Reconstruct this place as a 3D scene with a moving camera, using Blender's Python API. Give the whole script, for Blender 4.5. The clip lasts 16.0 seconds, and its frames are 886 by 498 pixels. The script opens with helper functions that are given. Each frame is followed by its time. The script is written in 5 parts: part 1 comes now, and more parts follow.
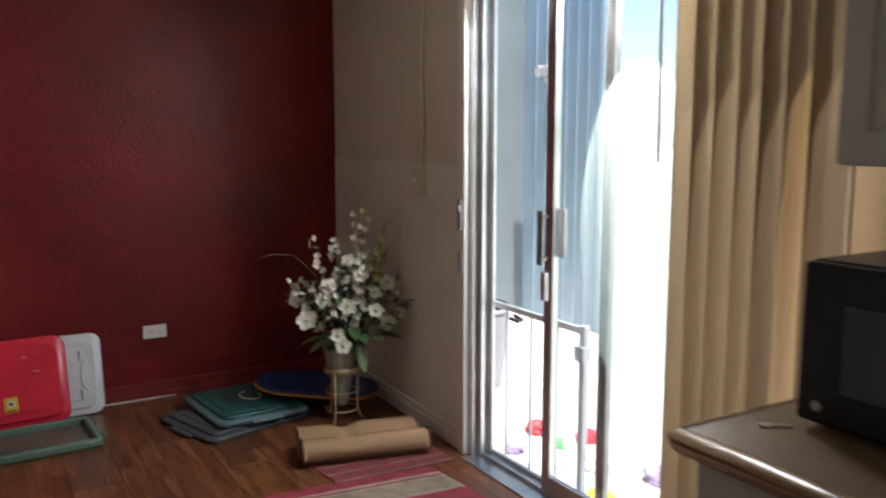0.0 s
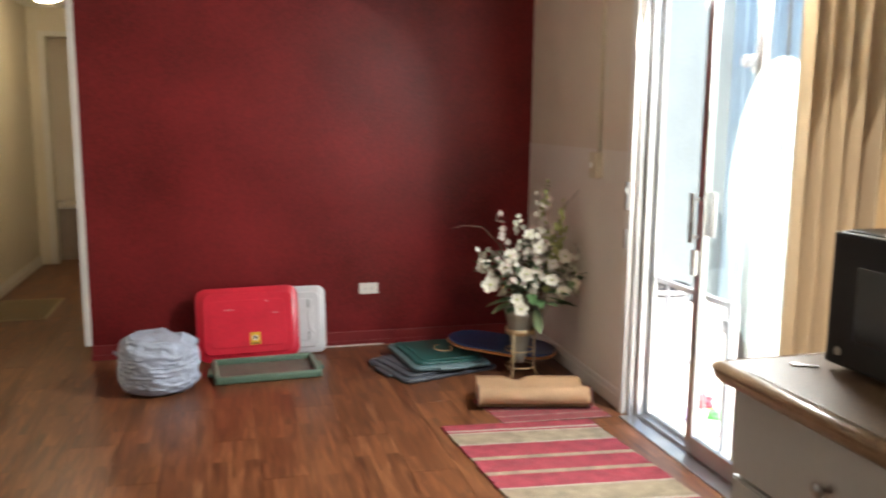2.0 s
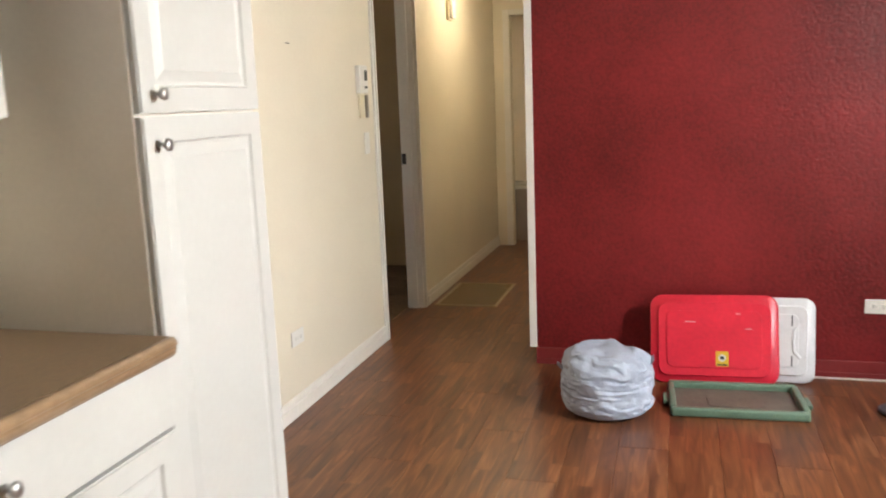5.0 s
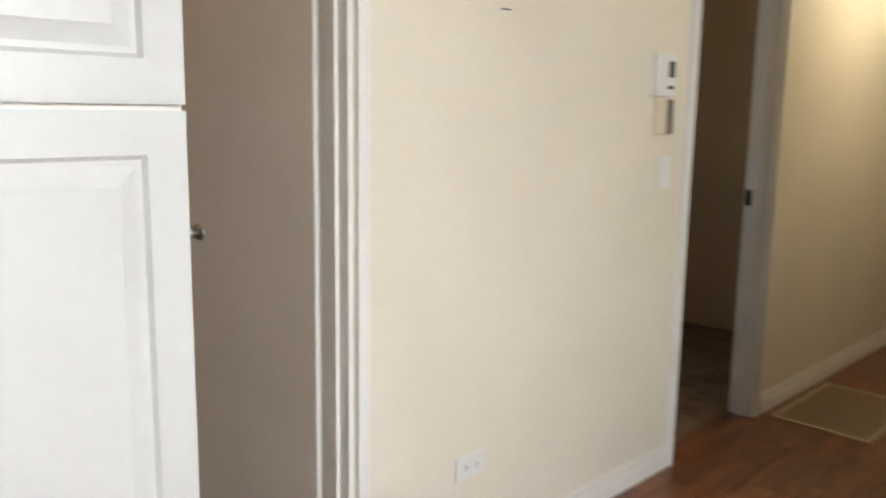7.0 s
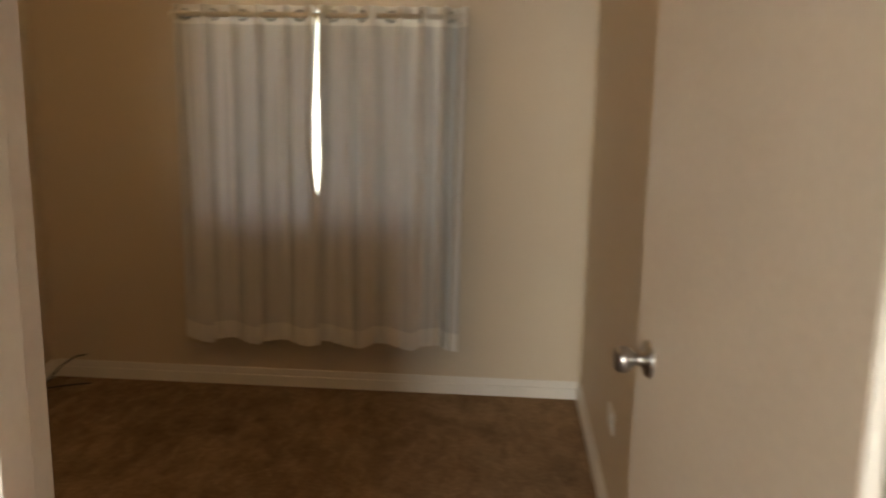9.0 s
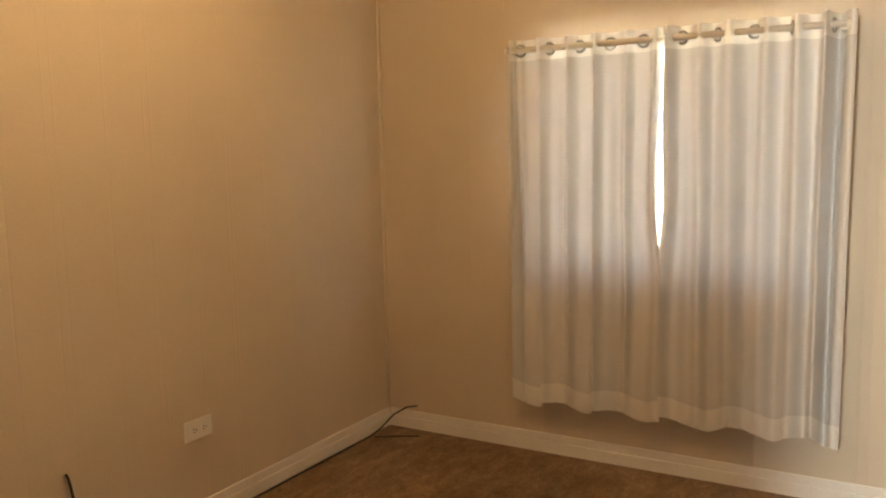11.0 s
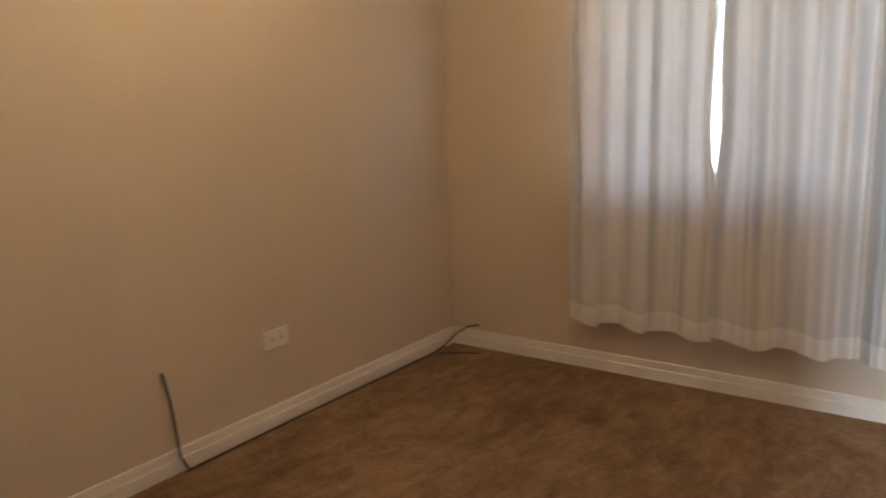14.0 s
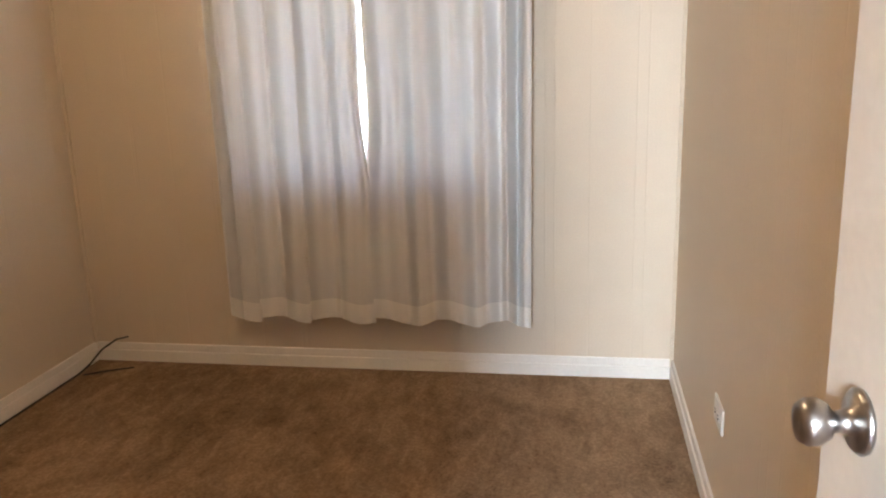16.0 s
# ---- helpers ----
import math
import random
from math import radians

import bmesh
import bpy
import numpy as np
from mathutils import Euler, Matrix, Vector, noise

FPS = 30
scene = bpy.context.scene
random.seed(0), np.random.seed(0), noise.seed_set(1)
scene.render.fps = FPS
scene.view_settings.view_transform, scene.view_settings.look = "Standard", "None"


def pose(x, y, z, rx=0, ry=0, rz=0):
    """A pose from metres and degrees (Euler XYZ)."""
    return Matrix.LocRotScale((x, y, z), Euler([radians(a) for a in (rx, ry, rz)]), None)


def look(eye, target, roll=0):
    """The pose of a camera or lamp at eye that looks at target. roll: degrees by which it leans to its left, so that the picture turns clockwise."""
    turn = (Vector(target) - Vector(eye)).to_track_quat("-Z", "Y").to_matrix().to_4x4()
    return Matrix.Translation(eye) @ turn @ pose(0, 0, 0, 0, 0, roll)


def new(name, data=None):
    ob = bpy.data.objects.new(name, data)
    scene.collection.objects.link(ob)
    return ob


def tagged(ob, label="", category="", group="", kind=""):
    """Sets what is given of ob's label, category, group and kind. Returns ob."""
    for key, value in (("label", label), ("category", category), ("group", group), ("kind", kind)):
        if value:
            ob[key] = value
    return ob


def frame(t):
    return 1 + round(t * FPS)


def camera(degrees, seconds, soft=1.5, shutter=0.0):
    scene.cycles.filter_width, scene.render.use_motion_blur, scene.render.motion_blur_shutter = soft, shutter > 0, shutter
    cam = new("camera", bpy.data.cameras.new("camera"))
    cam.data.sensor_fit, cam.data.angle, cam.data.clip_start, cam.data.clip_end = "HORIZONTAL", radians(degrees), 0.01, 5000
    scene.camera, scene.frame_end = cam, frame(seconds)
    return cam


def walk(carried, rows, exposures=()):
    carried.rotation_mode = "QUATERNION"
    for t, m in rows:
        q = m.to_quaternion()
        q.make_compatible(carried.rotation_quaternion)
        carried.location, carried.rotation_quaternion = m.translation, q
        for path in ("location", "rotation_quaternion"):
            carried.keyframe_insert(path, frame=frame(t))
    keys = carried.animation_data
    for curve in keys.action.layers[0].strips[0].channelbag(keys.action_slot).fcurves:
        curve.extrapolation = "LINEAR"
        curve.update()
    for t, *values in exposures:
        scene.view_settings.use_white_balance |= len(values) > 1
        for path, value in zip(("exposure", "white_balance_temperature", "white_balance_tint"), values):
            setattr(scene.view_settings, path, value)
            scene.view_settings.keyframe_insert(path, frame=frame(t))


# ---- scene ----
cam = camera(56.4, 16.0, soft=2.0, shutter=0.5)
PATH = [
    (0, (0.481, 0.081, 1.381), (1.489, 1.786, 1.104), 0.0),
    (0.3, (0.469, -0.054, 1.378), (1.535, 1.611, 1.073), 0.2),
    (0.5, (0.487, -0.12, 1.381), (1.567, 1.531, 1.053), 0.2),
    (1, (0.54, -0.311, 1.373), (1.509, 1.406, 1.036), 0.8),
    (1.5, (0.544, -0.423, 1.382), (1.283, 1.405, 1.049), 0.8),
    (2, (0.507, -0.463, 1.387), (1.008, 1.449, 1.077), 0.5),
    (2.5, (0.466, -0.481, 1.391), (0.721, 1.481, 1.101), 0.5),
    (3, (0.474, -0.465, 1.367), (0.507, 1.515, 1.085), 0.5),
    (3.5, (0.447, -0.437, 1.365), (0.275, 1.531, 1.051), 0.4),
    (3.9, (0.409, -0.337, 1.362), (0.084, 1.607, 1.02), -0.2),
    (4, (0.4, -0.31, 1.356), (0.047, 1.629, 1.016), -0.7),
    (4.2, (0.397, -0.213, 1.395), (-0.011, 1.714, 1.048), -1.4),
    (6.3, (0.525, 1.395, 1.341), (-0.421, 3.122, 0.991), 0.6),
    (6.5, (0.449, 1.532, 1.363), (-0.621, 3.183, 1.004), 1.1),
    (7, (0.331, 1.957, 1.371), (-1.063, 3.353, 1.038), 0.9),
    (7.5, (-0.081, 2.367, 1.404), (-1.69, 3.491, 1.02), 3.1),
    (8, (-0.373, 2.668, 1.346), (-2.219, 3.338, 0.966), 1.9),
    (8.5, (-0.593, 2.823, 1.351), (-2.535, 3.14, 0.992), 1.5),
    (9, (-0.807, 2.928, 1.338), (-2.766, 2.781, 0.961), 1.1),
    (9.5, (-1.018, 2.945, 1.316), (-2.909, 2.424, 0.926), -0.3),
    (10, (-1.266, 2.948, 1.27), (-3.05, 2.116, 0.914), -1.0),
    (12.3, (-1.211, 2.958, 1.258), (-2.872, 1.865, 1.04), -0.7),
    (12.5, (-1.188, 2.979, 1.258), (-2.79, 1.812, 0.993), -0.7),
    (13, (-1.133, 3.041, 1.247), (-2.646, 1.775, 0.916), -0.8),
    (13.5, (-1.139, 3.047, 1.239), (-2.646, 1.784, 0.874), -1.3),
    (14, (-1.146, 3.067, 1.245), (-2.747, 1.935, 0.85), -1.6),
    (14.5, (-1.135, 3.005, 1.251), (-2.899, 2.151, 0.852), -1.7),
    (15, (-1.169, 2.99, 1.298), (-3.027, 2.388, 0.866), -2.5),
    (15.5, (-1.157, 2.925, 1.295), (-3.07, 2.553, 0.845), -2.3),
    (16, (-1.239, 2.919, 1.275), (-3.154, 2.595, 0.8), -1.7),
]

EXPO = [(0.0, 1.02, 6500, 10), (0.5, 1.1, 6500, 10), (1.0, 1.6, 6600, 10), (1.5, 2.0, 6800, 10), (2.5, 2.35, 6900, 10), (3.5, 2.7, 7000, 10),
        (4.2, 2.72, 7000, 10), (6.5, 2.5, 6500, 10), (7.0, 2.45, 6400, 10), (7.5, 2.4, 6300, 10), (8.0, 2.4, 6500, 10), (8.5, 2.35, 6900, 10), (9.0, 2.75, 7800, 10), (9.5, 3.7, 8900, 10), (10.0, 4.0, 8400, 10),
        (12.5, 4.3, 7250, 10), (13.0, 3.9, 6150, 10), (13.5, 3.9, 6050, 10), (14.5, 4.25, 6050, 10), (16.0, 4.3, 5950, 10)]
walk(cam, [(t, look(eye, target, roll)) for t, eye, target, roll in PATH], EXPO)

# ---- world, sun and lamps
SUN_ELEV, SUN_ROT = 76, 180
world = bpy.data.worlds.new("sky")
scene.world = world
world.use_nodes = True
wn = world.node_tree
sky = wn.nodes.new("ShaderNodeTexSky")
sky.sky_type, sky.sun_disc = "NISHITA", False
sky.sun_elevation, sky.sun_rotation = radians(SUN_ELEV), radians(SUN_ROT)
wn.nodes["Background"].inputs[1].default_value = 0.15
wn.links.new(sky.outputs[0], wn.nodes["Background"].inputs[0])
sun_data = bpy.data.lights.new("sun", "SUN")
sun_data.energy, sun_data.angle, sun_data.color = 5.0, radians(0.6), (1.0, 0.95, 0.88)
sun = new("sun", sun_data)
# the sun stands along the house wall, so that no sunlight enters the sliding door
sun.matrix_world = look((0, 0, 0), (0.03, 0.25, -1.0))


def area(name, x, y, z, to, w, h, energy, col):
    d = bpy.data.lights.new(name, "AREA")
    d.shape, d.size, d.size_y, d.energy, d.color = "RECTANGLE", w, h, energy, col
    o = new(name, d)
    o.matrix_world = look((x, y, z), to)
    return o


def bulb(name, x, y, z, energy, col, r=0.06):
    d = bpy.data.lights.new(name, "POINT")
    d.energy, d.color, d.shadow_soft_size = energy, col, r
    o = new(name, d)
    o.location = (x, y, z)
    return o


area("sky_light_slider", 2.50, 2.42, 1.935, (0.0, 1.4, 0.7), 0.95, 0.13, 26, (0.93, 0.97, 1.0))
area("sky_light_bedroom_window", -5.1, 2.14, 1.35, (-4.0, 2.14, 1.25), 0.5, 0.35, 0.30, (0.92, 0.97, 1.0))
bulb("hall_bulb", -0.75, 6.39, 2.13, 0.32, (1.0, 0.86, 0.62))
bulb("bedroom_bulb", -2.75, 1.75, 2.12, 1.25, (1.0, 0.68, 0.38))


# ---- materials
def mat(name, col, rough=0.6, metal=0.0, var=0.12, scale=6.0, grain=60.0, bump=0.15, col2=None, spec=0.5):
    m = bpy.data.materials.new(name)
    m.use_nodes = True
    n, l = m.node_tree.nodes, m.node_tree.links
    b = n["Principled BSDF"]
    tc = n.new("ShaderNodeTexCoord")
    a = n.new("ShaderNodeTexNoise")
    a.inputs["Scale"].default_value, a.inputs["Detail"].default_value = scale, 5
    g = n.new("ShaderNodeTexNoise")
    g.inputs["Scale"].default_value, g.inputs["Detail"].default_value = grain, 4
    l.new(tc.outputs["Object"], a.inputs["Vector"])
    l.new(tc.outputs["Object"], g.inputs["Vector"])
    mixn = n.new("ShaderNodeMix")
    mixn.data_type = "FLOAT"
    mixn.inputs[0].default_value = 0.4
    l.new(a.outputs[0], mixn.inputs[2])
    l.new(g.outputs[0], mixn.inputs[3])
    r = n.new("ShaderNodeValToRGB")
    c2 = col2 or tuple(max(0, c * (1 - var * 2)) for c in col)
    c1 = col if col2 else tuple(min(1, c * (1 + var * 0.6)) for c in col)
    r.color_ramp.elements[0].position, r.color_ramp.elements[1].position = 0.3, 0.68
    r.color_ramp.elements[0].color, r.color_ramp.elements[1].color = (*c2, 1), (*c1, 1)
    l.new(mixn.outputs[0], r.inputs[0])
    l.new(r.outputs[0], b.inputs["Base Color"])
    b.inputs["Metallic"].default_value = metal
    b.inputs["Specular IOR Level"].default_value = spec
    rr = n.new("ShaderNodeMapRange")
    rr.inputs[3].default_value, rr.inputs[4].default_value = max(0.03, rough - 0.09), min(1, rough + 0.09)
    l.new(a.outputs[0], rr.inputs[0])
    l.new(rr.outputs[0], b.inputs["Roughness"])
    if bump:
        bp = n.new("ShaderNodeBump")
        bp.inputs["Strength"].default_value, bp.inputs["Distance"].default_value = bump, 0.004
        l.new(g.outputs[0], bp.inputs["Height"])
        l.new(bp.outputs[0], b.inputs["Normal"])
    return m


def wood_mat(name, dark, mid, light, strip=0.064, rough=0.33):
    """Printed laminate: narrow strips with long grain along y."""
    m = bpy.data.materials.new(name)
    m.use_nodes = True
    n, l = m.node_tree.nodes, m.node_tree.links
    b = n["Principled BSDF"]
    tc, oi = n.new("ShaderNodeTexCoord"), n.new("ShaderNodeObjectInfo")
    off = n.new("ShaderNodeVectorMath")
    off.operation = "MULTIPLY_ADD"
    comb = n.new("ShaderNodeCombineXYZ")
    for i in range(3):
        l.new(oi.outputs["Random"], comb.inputs[i])
    off.inputs[1].default_value = (17.0, 31.0, 7.0)
    l.new(comb.outputs[0], off.inputs[0])
    l.new(tc.outputs["Object"], off.inputs[2])
    br = n.new("ShaderNodeTexBrick")
    br.offset, br.squash = 0.37, 1.0
    br.inputs["Scale"].default_value = 1.0
    br.inputs["Brick Width"].default_value, br.inputs["Row Height"].default_value = 0.42, strip
    br.inputs["Mortar Size"].default_value = 0.0009
    br.inputs["Color1"].default_value, br.inputs["Color2"].default_value = (0.15, 0.15, 0.15, 1), (0.95, 0.95, 0.95, 1)
    br.inputs["Mortar"].default_value = (0.0, 0.0, 0.0, 1)
    sw = n.new("ShaderNodeMapping")
    sw.inputs["Rotation"].default_value = (0, 0, radians(90))
    l.new(tc.outputs["Object"], sw.inputs[0])
    l.new(sw.outputs[0], br.inputs["Vector"])
    st = n.new("ShaderNodeMapping")
    st.inputs["Scale"].default_value = (16.0, 1.5, 1.0)
    l.new(off.outputs[0], st.inputs[0])
    addv = n.new("ShaderNodeVectorMath")
    addv.operation = "ADD"
    l.new(st.outputs[0], addv.inputs[0])
    sc = n.new("ShaderNodeVectorMath")
    sc.operation = "SCALE"
    sc.inputs["Scale"].default_value = 9.0
    l.new(br.outputs["Color"], sc.inputs[0])
    l.new(sc.outputs[0], addv.inputs[1])
    wv = n.new("ShaderNodeTexNoise")
    wv.inputs["Scale"].default_value, wv.inputs["Detail"].default_value, wv.inputs["Distortion"].default_value = 1.6, 7, 1.4
    l.new(addv.outputs[0], wv.inputs["Vector"])
    ramp = n.new("ShaderNodeValToRGB")
    e = ramp.color_ramp.elements
    e[0].position, e[1].position = 0.30, 0.72
    e[0].color, e[1].color = (*dark, 1), (*light, 1)
    k = e.new(0.52)
    k.color = (*mid, 1)
    l.new(wv.outputs[0], ramp.inputs[0])
    tint = n.new("ShaderNodeMix")
    tint.data_type, tint.blend_type = "RGBA", "MULTIPLY"
    tint.inputs[0].default_value = 0.38
    l.new(ramp.outputs[0], tint.inputs[6])
    l.new(br.outputs["Color"], tint.inputs[7])
    l.new(tint.outputs[2], b.inputs["Base Color"])
    rr = n.new("ShaderNodeMapRange")
    rr.inputs[3].default_value, rr.inputs[4].default_value = rough - 0.07, rough + 0.1
    l.new(wv.outputs[0], rr.inputs[0])
    l.new(rr.outputs[0], b.inputs["Roughness"])
    bp = n.new("ShaderNodeBump")
    bp.inputs["Strength"].default_value, bp.inputs["Distance"].default_value = 0.12, 0.002
    l.new(wv.outputs[0], bp.inputs["Height"])
    l.new(bp.outputs[0], b.inputs["Normal"])
    return m


def panel_mat(name, col, pitch=0.2, rough=0.55):
    """Painted wall panelling: shallow vertical grooves at uneven steps and a fine weave."""
    m = mat(name, col, rough, var=0.05, scale=1.3, grain=160, bump=0.0)
    n, l = m.node_tree.nodes, m.node_tree.links
    tc = n["Texture Coordinate"]
    sep = n.new("ShaderNodeSeparateXYZ")
    l.new(tc.outputs["Object"], sep.inputs[0])
    s1 = n.new("ShaderNodeMath")
    s1.operation = "ADD"
    l.new(sep.outputs[0], s1.inputs[0])
    l.new(sep.outputs[1], s1.inputs[1])
    hs = None
    for p, o in ((pitch, 0.03), (pitch * 2.03, 0.14)):
        ad = n.new("ShaderNodeMath")
        ad.operation = "ADD"
        ad.inputs[1].default_value = o
        l.new(s1.outputs[0], ad.inputs[0])
        pp = n.new("ShaderNodeMath")
        pp.operation = "PINGPONG"
        pp.inputs[1].default_value = p
        l.new(ad.outputs[0], pp.inputs[0])
        mr = n.new("ShaderNodeMapRange")
        mr.inputs[1].default_value, mr.inputs[2].default_value = 0.0, 0.005
        l.new(pp.outputs[0], mr.inputs[0])
        if hs is None:
            hs = mr
        else:
            mn = n.new("ShaderNodeMath")
            mn.operation = "MINIMUM"
            l.new(hs.outputs[0], mn.inputs[0])
            l.new(mr.outputs[0], mn.inputs[1])
            hs = mn
    wv = n.new("ShaderNodeTexNoise")
    mp = n.new("ShaderNodeMapping")
    mp.inputs["Scale"].default_value = (90, 90, 9)
    l.new(tc.outputs["Object"], mp.inputs[0])
    l.new(mp.outputs[0], wv.inputs["Vector"])
    wv.inputs["Scale"].default_value = 1.0
    b1, b2 = n.new("ShaderNodeBump"), n.new("ShaderNodeBump")
    b1.inputs["Strength"].default_value, b1.inputs["Distance"].default_value = 0.38, 0.0022
    b2.inputs["Strength"].default_value, b2.inputs["Distance"].default_value = 0.10, 0.002
    l.new(hs.outputs[0], b1.inputs["Height"])
    l.new(wv.outputs[0], b2.inputs["Height"])
    l.new(b1.outputs[0], b2.inputs["Normal"])
    l.new(b2.outputs[0], n["Principled BSDF"].inputs["Normal"])
    return m


def glass_mat(name, rough=0.0):
    m = bpy.data.materials.new(name)
    m.use_nodes = True
    b = m.node_tree.nodes["Principled BSDF"]
    b.inputs["Transmission Weight"].default_value, b.inputs["Roughness"].default_value = 1.0, rough
    b.inputs["IOR"].default_value, b.inputs["Base Color"].default_value = 1.45, (0.96, 0.99, 0.98, 1)
    return m


def frost_mat(name):
    """Etched glass: half clear, half scattering white."""
    m = bpy.data.materials.new(name)
    m.use_nodes = True
    n, l = m.node_tree.nodes, m.node_tree.links
    n.remove(n["Principled BSDF"])
    a, b, mx = n.new("ShaderNodeBsdfTransparent"), n.new("ShaderNodeBsdfTranslucent"), n.new("ShaderNodeMixShader")
    b.inputs[0].default_value = (0.84, 0.93, 0.86, 1)
    tc, tx, mr = n.new("ShaderNodeTexCoord"), n.new("ShaderNodeTexNoise"), n.new("ShaderNodeMapRange")
    tx.inputs["Scale"].default_value, tx.inputs["Detail"].default_value = 9.0, 5
    l.new(tc.outputs["Object"], tx.inputs["Vector"])
    mr.inputs[3].default_value, mr.inputs[4].default_value = 0.10, 0.28
    l.new(tx.outputs[0], mr.inputs[0])
    l.new(mr.outputs[0], mx.inputs[0])
    l.new(a.outputs[0], mx.inputs[1])
    l.new(b.outputs[0], mx.inputs[2])
    l.new(mx.outputs[0], n["Material Output"].inputs[0])
    return m


def cloth_mat(name, col, trans=0.5):
    m = bpy.data.materials.new(name)
    m.use_nodes = True
    n, l = m.node_tree.nodes, m.node_tree.links
    out = n["Material Output"]
    n.remove(n["Principled BSDF"])
    tc, tx = n.new("ShaderNodeTexCoord"), n.new("ShaderNodeTexNoise")
    mp = n.new("ShaderNodeMapping")
    mp.inputs["Scale"].default_value = (60, 60, 240)
    l.new(tc.outputs["Object"], mp.inputs[0])
    l.new(mp.outputs[0], tx.inputs["Vector"])
    tx.inputs["Scale"].default_value, tx.inputs["Detail"].default_value = 2.0, 3
    r = n.new("ShaderNodeValToRGB")
    r.color_ramp.elements[0].color = (*[c * 0.86 for c in col], 1)
    r.color_ramp.elements[1].color = (*col, 1)
    l.new(tx.outputs[0], r.inputs[0])
    d, t, mx = n.new("ShaderNodeBsdfDiffuse"), n.new("ShaderNodeBsdfTranslucent"), n.new("ShaderNodeMixShader")
    l.new(r.outputs[0], d.inputs[0])
    l.new(r.outputs[0], t.inputs[0])
    mx.inputs[0].default_value = trans
    l.new(d.outputs[0], mx.inputs[1])
    l.new(t.outputs[0], mx.inputs[2])
    l.new(mx.outputs[0], out.inputs[0])
    return m


def carpet_mat(name, dark, mid, light):
    """Cut pile: broad worn patches, brushed streaks and single tufts."""
    m = bpy.data.materials.new(name)
    m.use_nodes = True
    n, l = m.node_tree.nodes, m.node_tree.links
    b = n["Principled BSDF"]
    tc = n.new("ShaderNodeTexCoord")

    def noise_at(scale, detail, rough, stretch, dist):
        mp = n.new("ShaderNodeMapping")
        mp.inputs["Scale"].default_value = stretch
        l.new(tc.outputs["Object"], mp.inputs[0])
        tx = n.new("ShaderNodeTexNoise")
        tx.inputs["Scale"].default_value, tx.inputs["Detail"].default_value = scale, detail
        tx.inputs["Roughness"].default_value, tx.inputs["Distortion"].default_value = rough, dist
        l.new(mp.outputs[0], tx.inputs["Vector"])
        return tx

    def mix(f, a, c):
        q = n.new("ShaderNodeMix")
        q.data_type = "FLOAT"
        q.inputs[0].default_value = f
        l.new(a.outputs[0], q.inputs[2])
        l.new(c.outputs[0], q.inputs[3])
        return q
    broad = noise_at(2.1, 7, 0.68, (1, 1, 1), 0.9)
    streak = noise_at(7.0, 6, 0.7, (1.0, 2.6, 1), 0.6)
    tuft = noise_at(110.0, 3, 0.6, (1, 1, 1), 0.0)
    v = mix(0.30, mix(0.45, broad, streak), tuft)
    r = n.new("ShaderNodeValToRGB")
    e = r.color_ramp.elements
    e[0].position, e[1].position = 0.34, 0.66
    e[0].color, e[1].color = (*dark, 1), (*light, 1)
    k = e.new(0.5)
    k.color = (*mid, 1)
    l.new(v.outputs[0], r.inputs[0])
    l.new(r.outputs[0], b.inputs["Base Color"])
    b.inputs["Roughness"].default_value, b.inputs["Specular IOR Level"].default_value = 0.97, 0.1
    bp = n.new("ShaderNodeBump")
    bp.inputs["Strength"].default_value, bp.inputs["Distance"].default_value = 0.9, 0.006
    l.new(tuft.outputs[0], bp.inputs["Height"])
    l.new(bp.outputs[0], b.inputs["Normal"])
    return m


def glow_mat(name, col, strength):
    m = bpy.data.materials.new(name)
    m.use_nodes = True
    b = m.node_tree.nodes["Principled BSDF"]
    b.inputs["Base Color"].default_value = (0.85, 0.84, 0.8, 1)
    b.inputs["Emission Color"].default_value, b.inputs["Emission Strength"].default_value = (*col, 1), strength
    return m


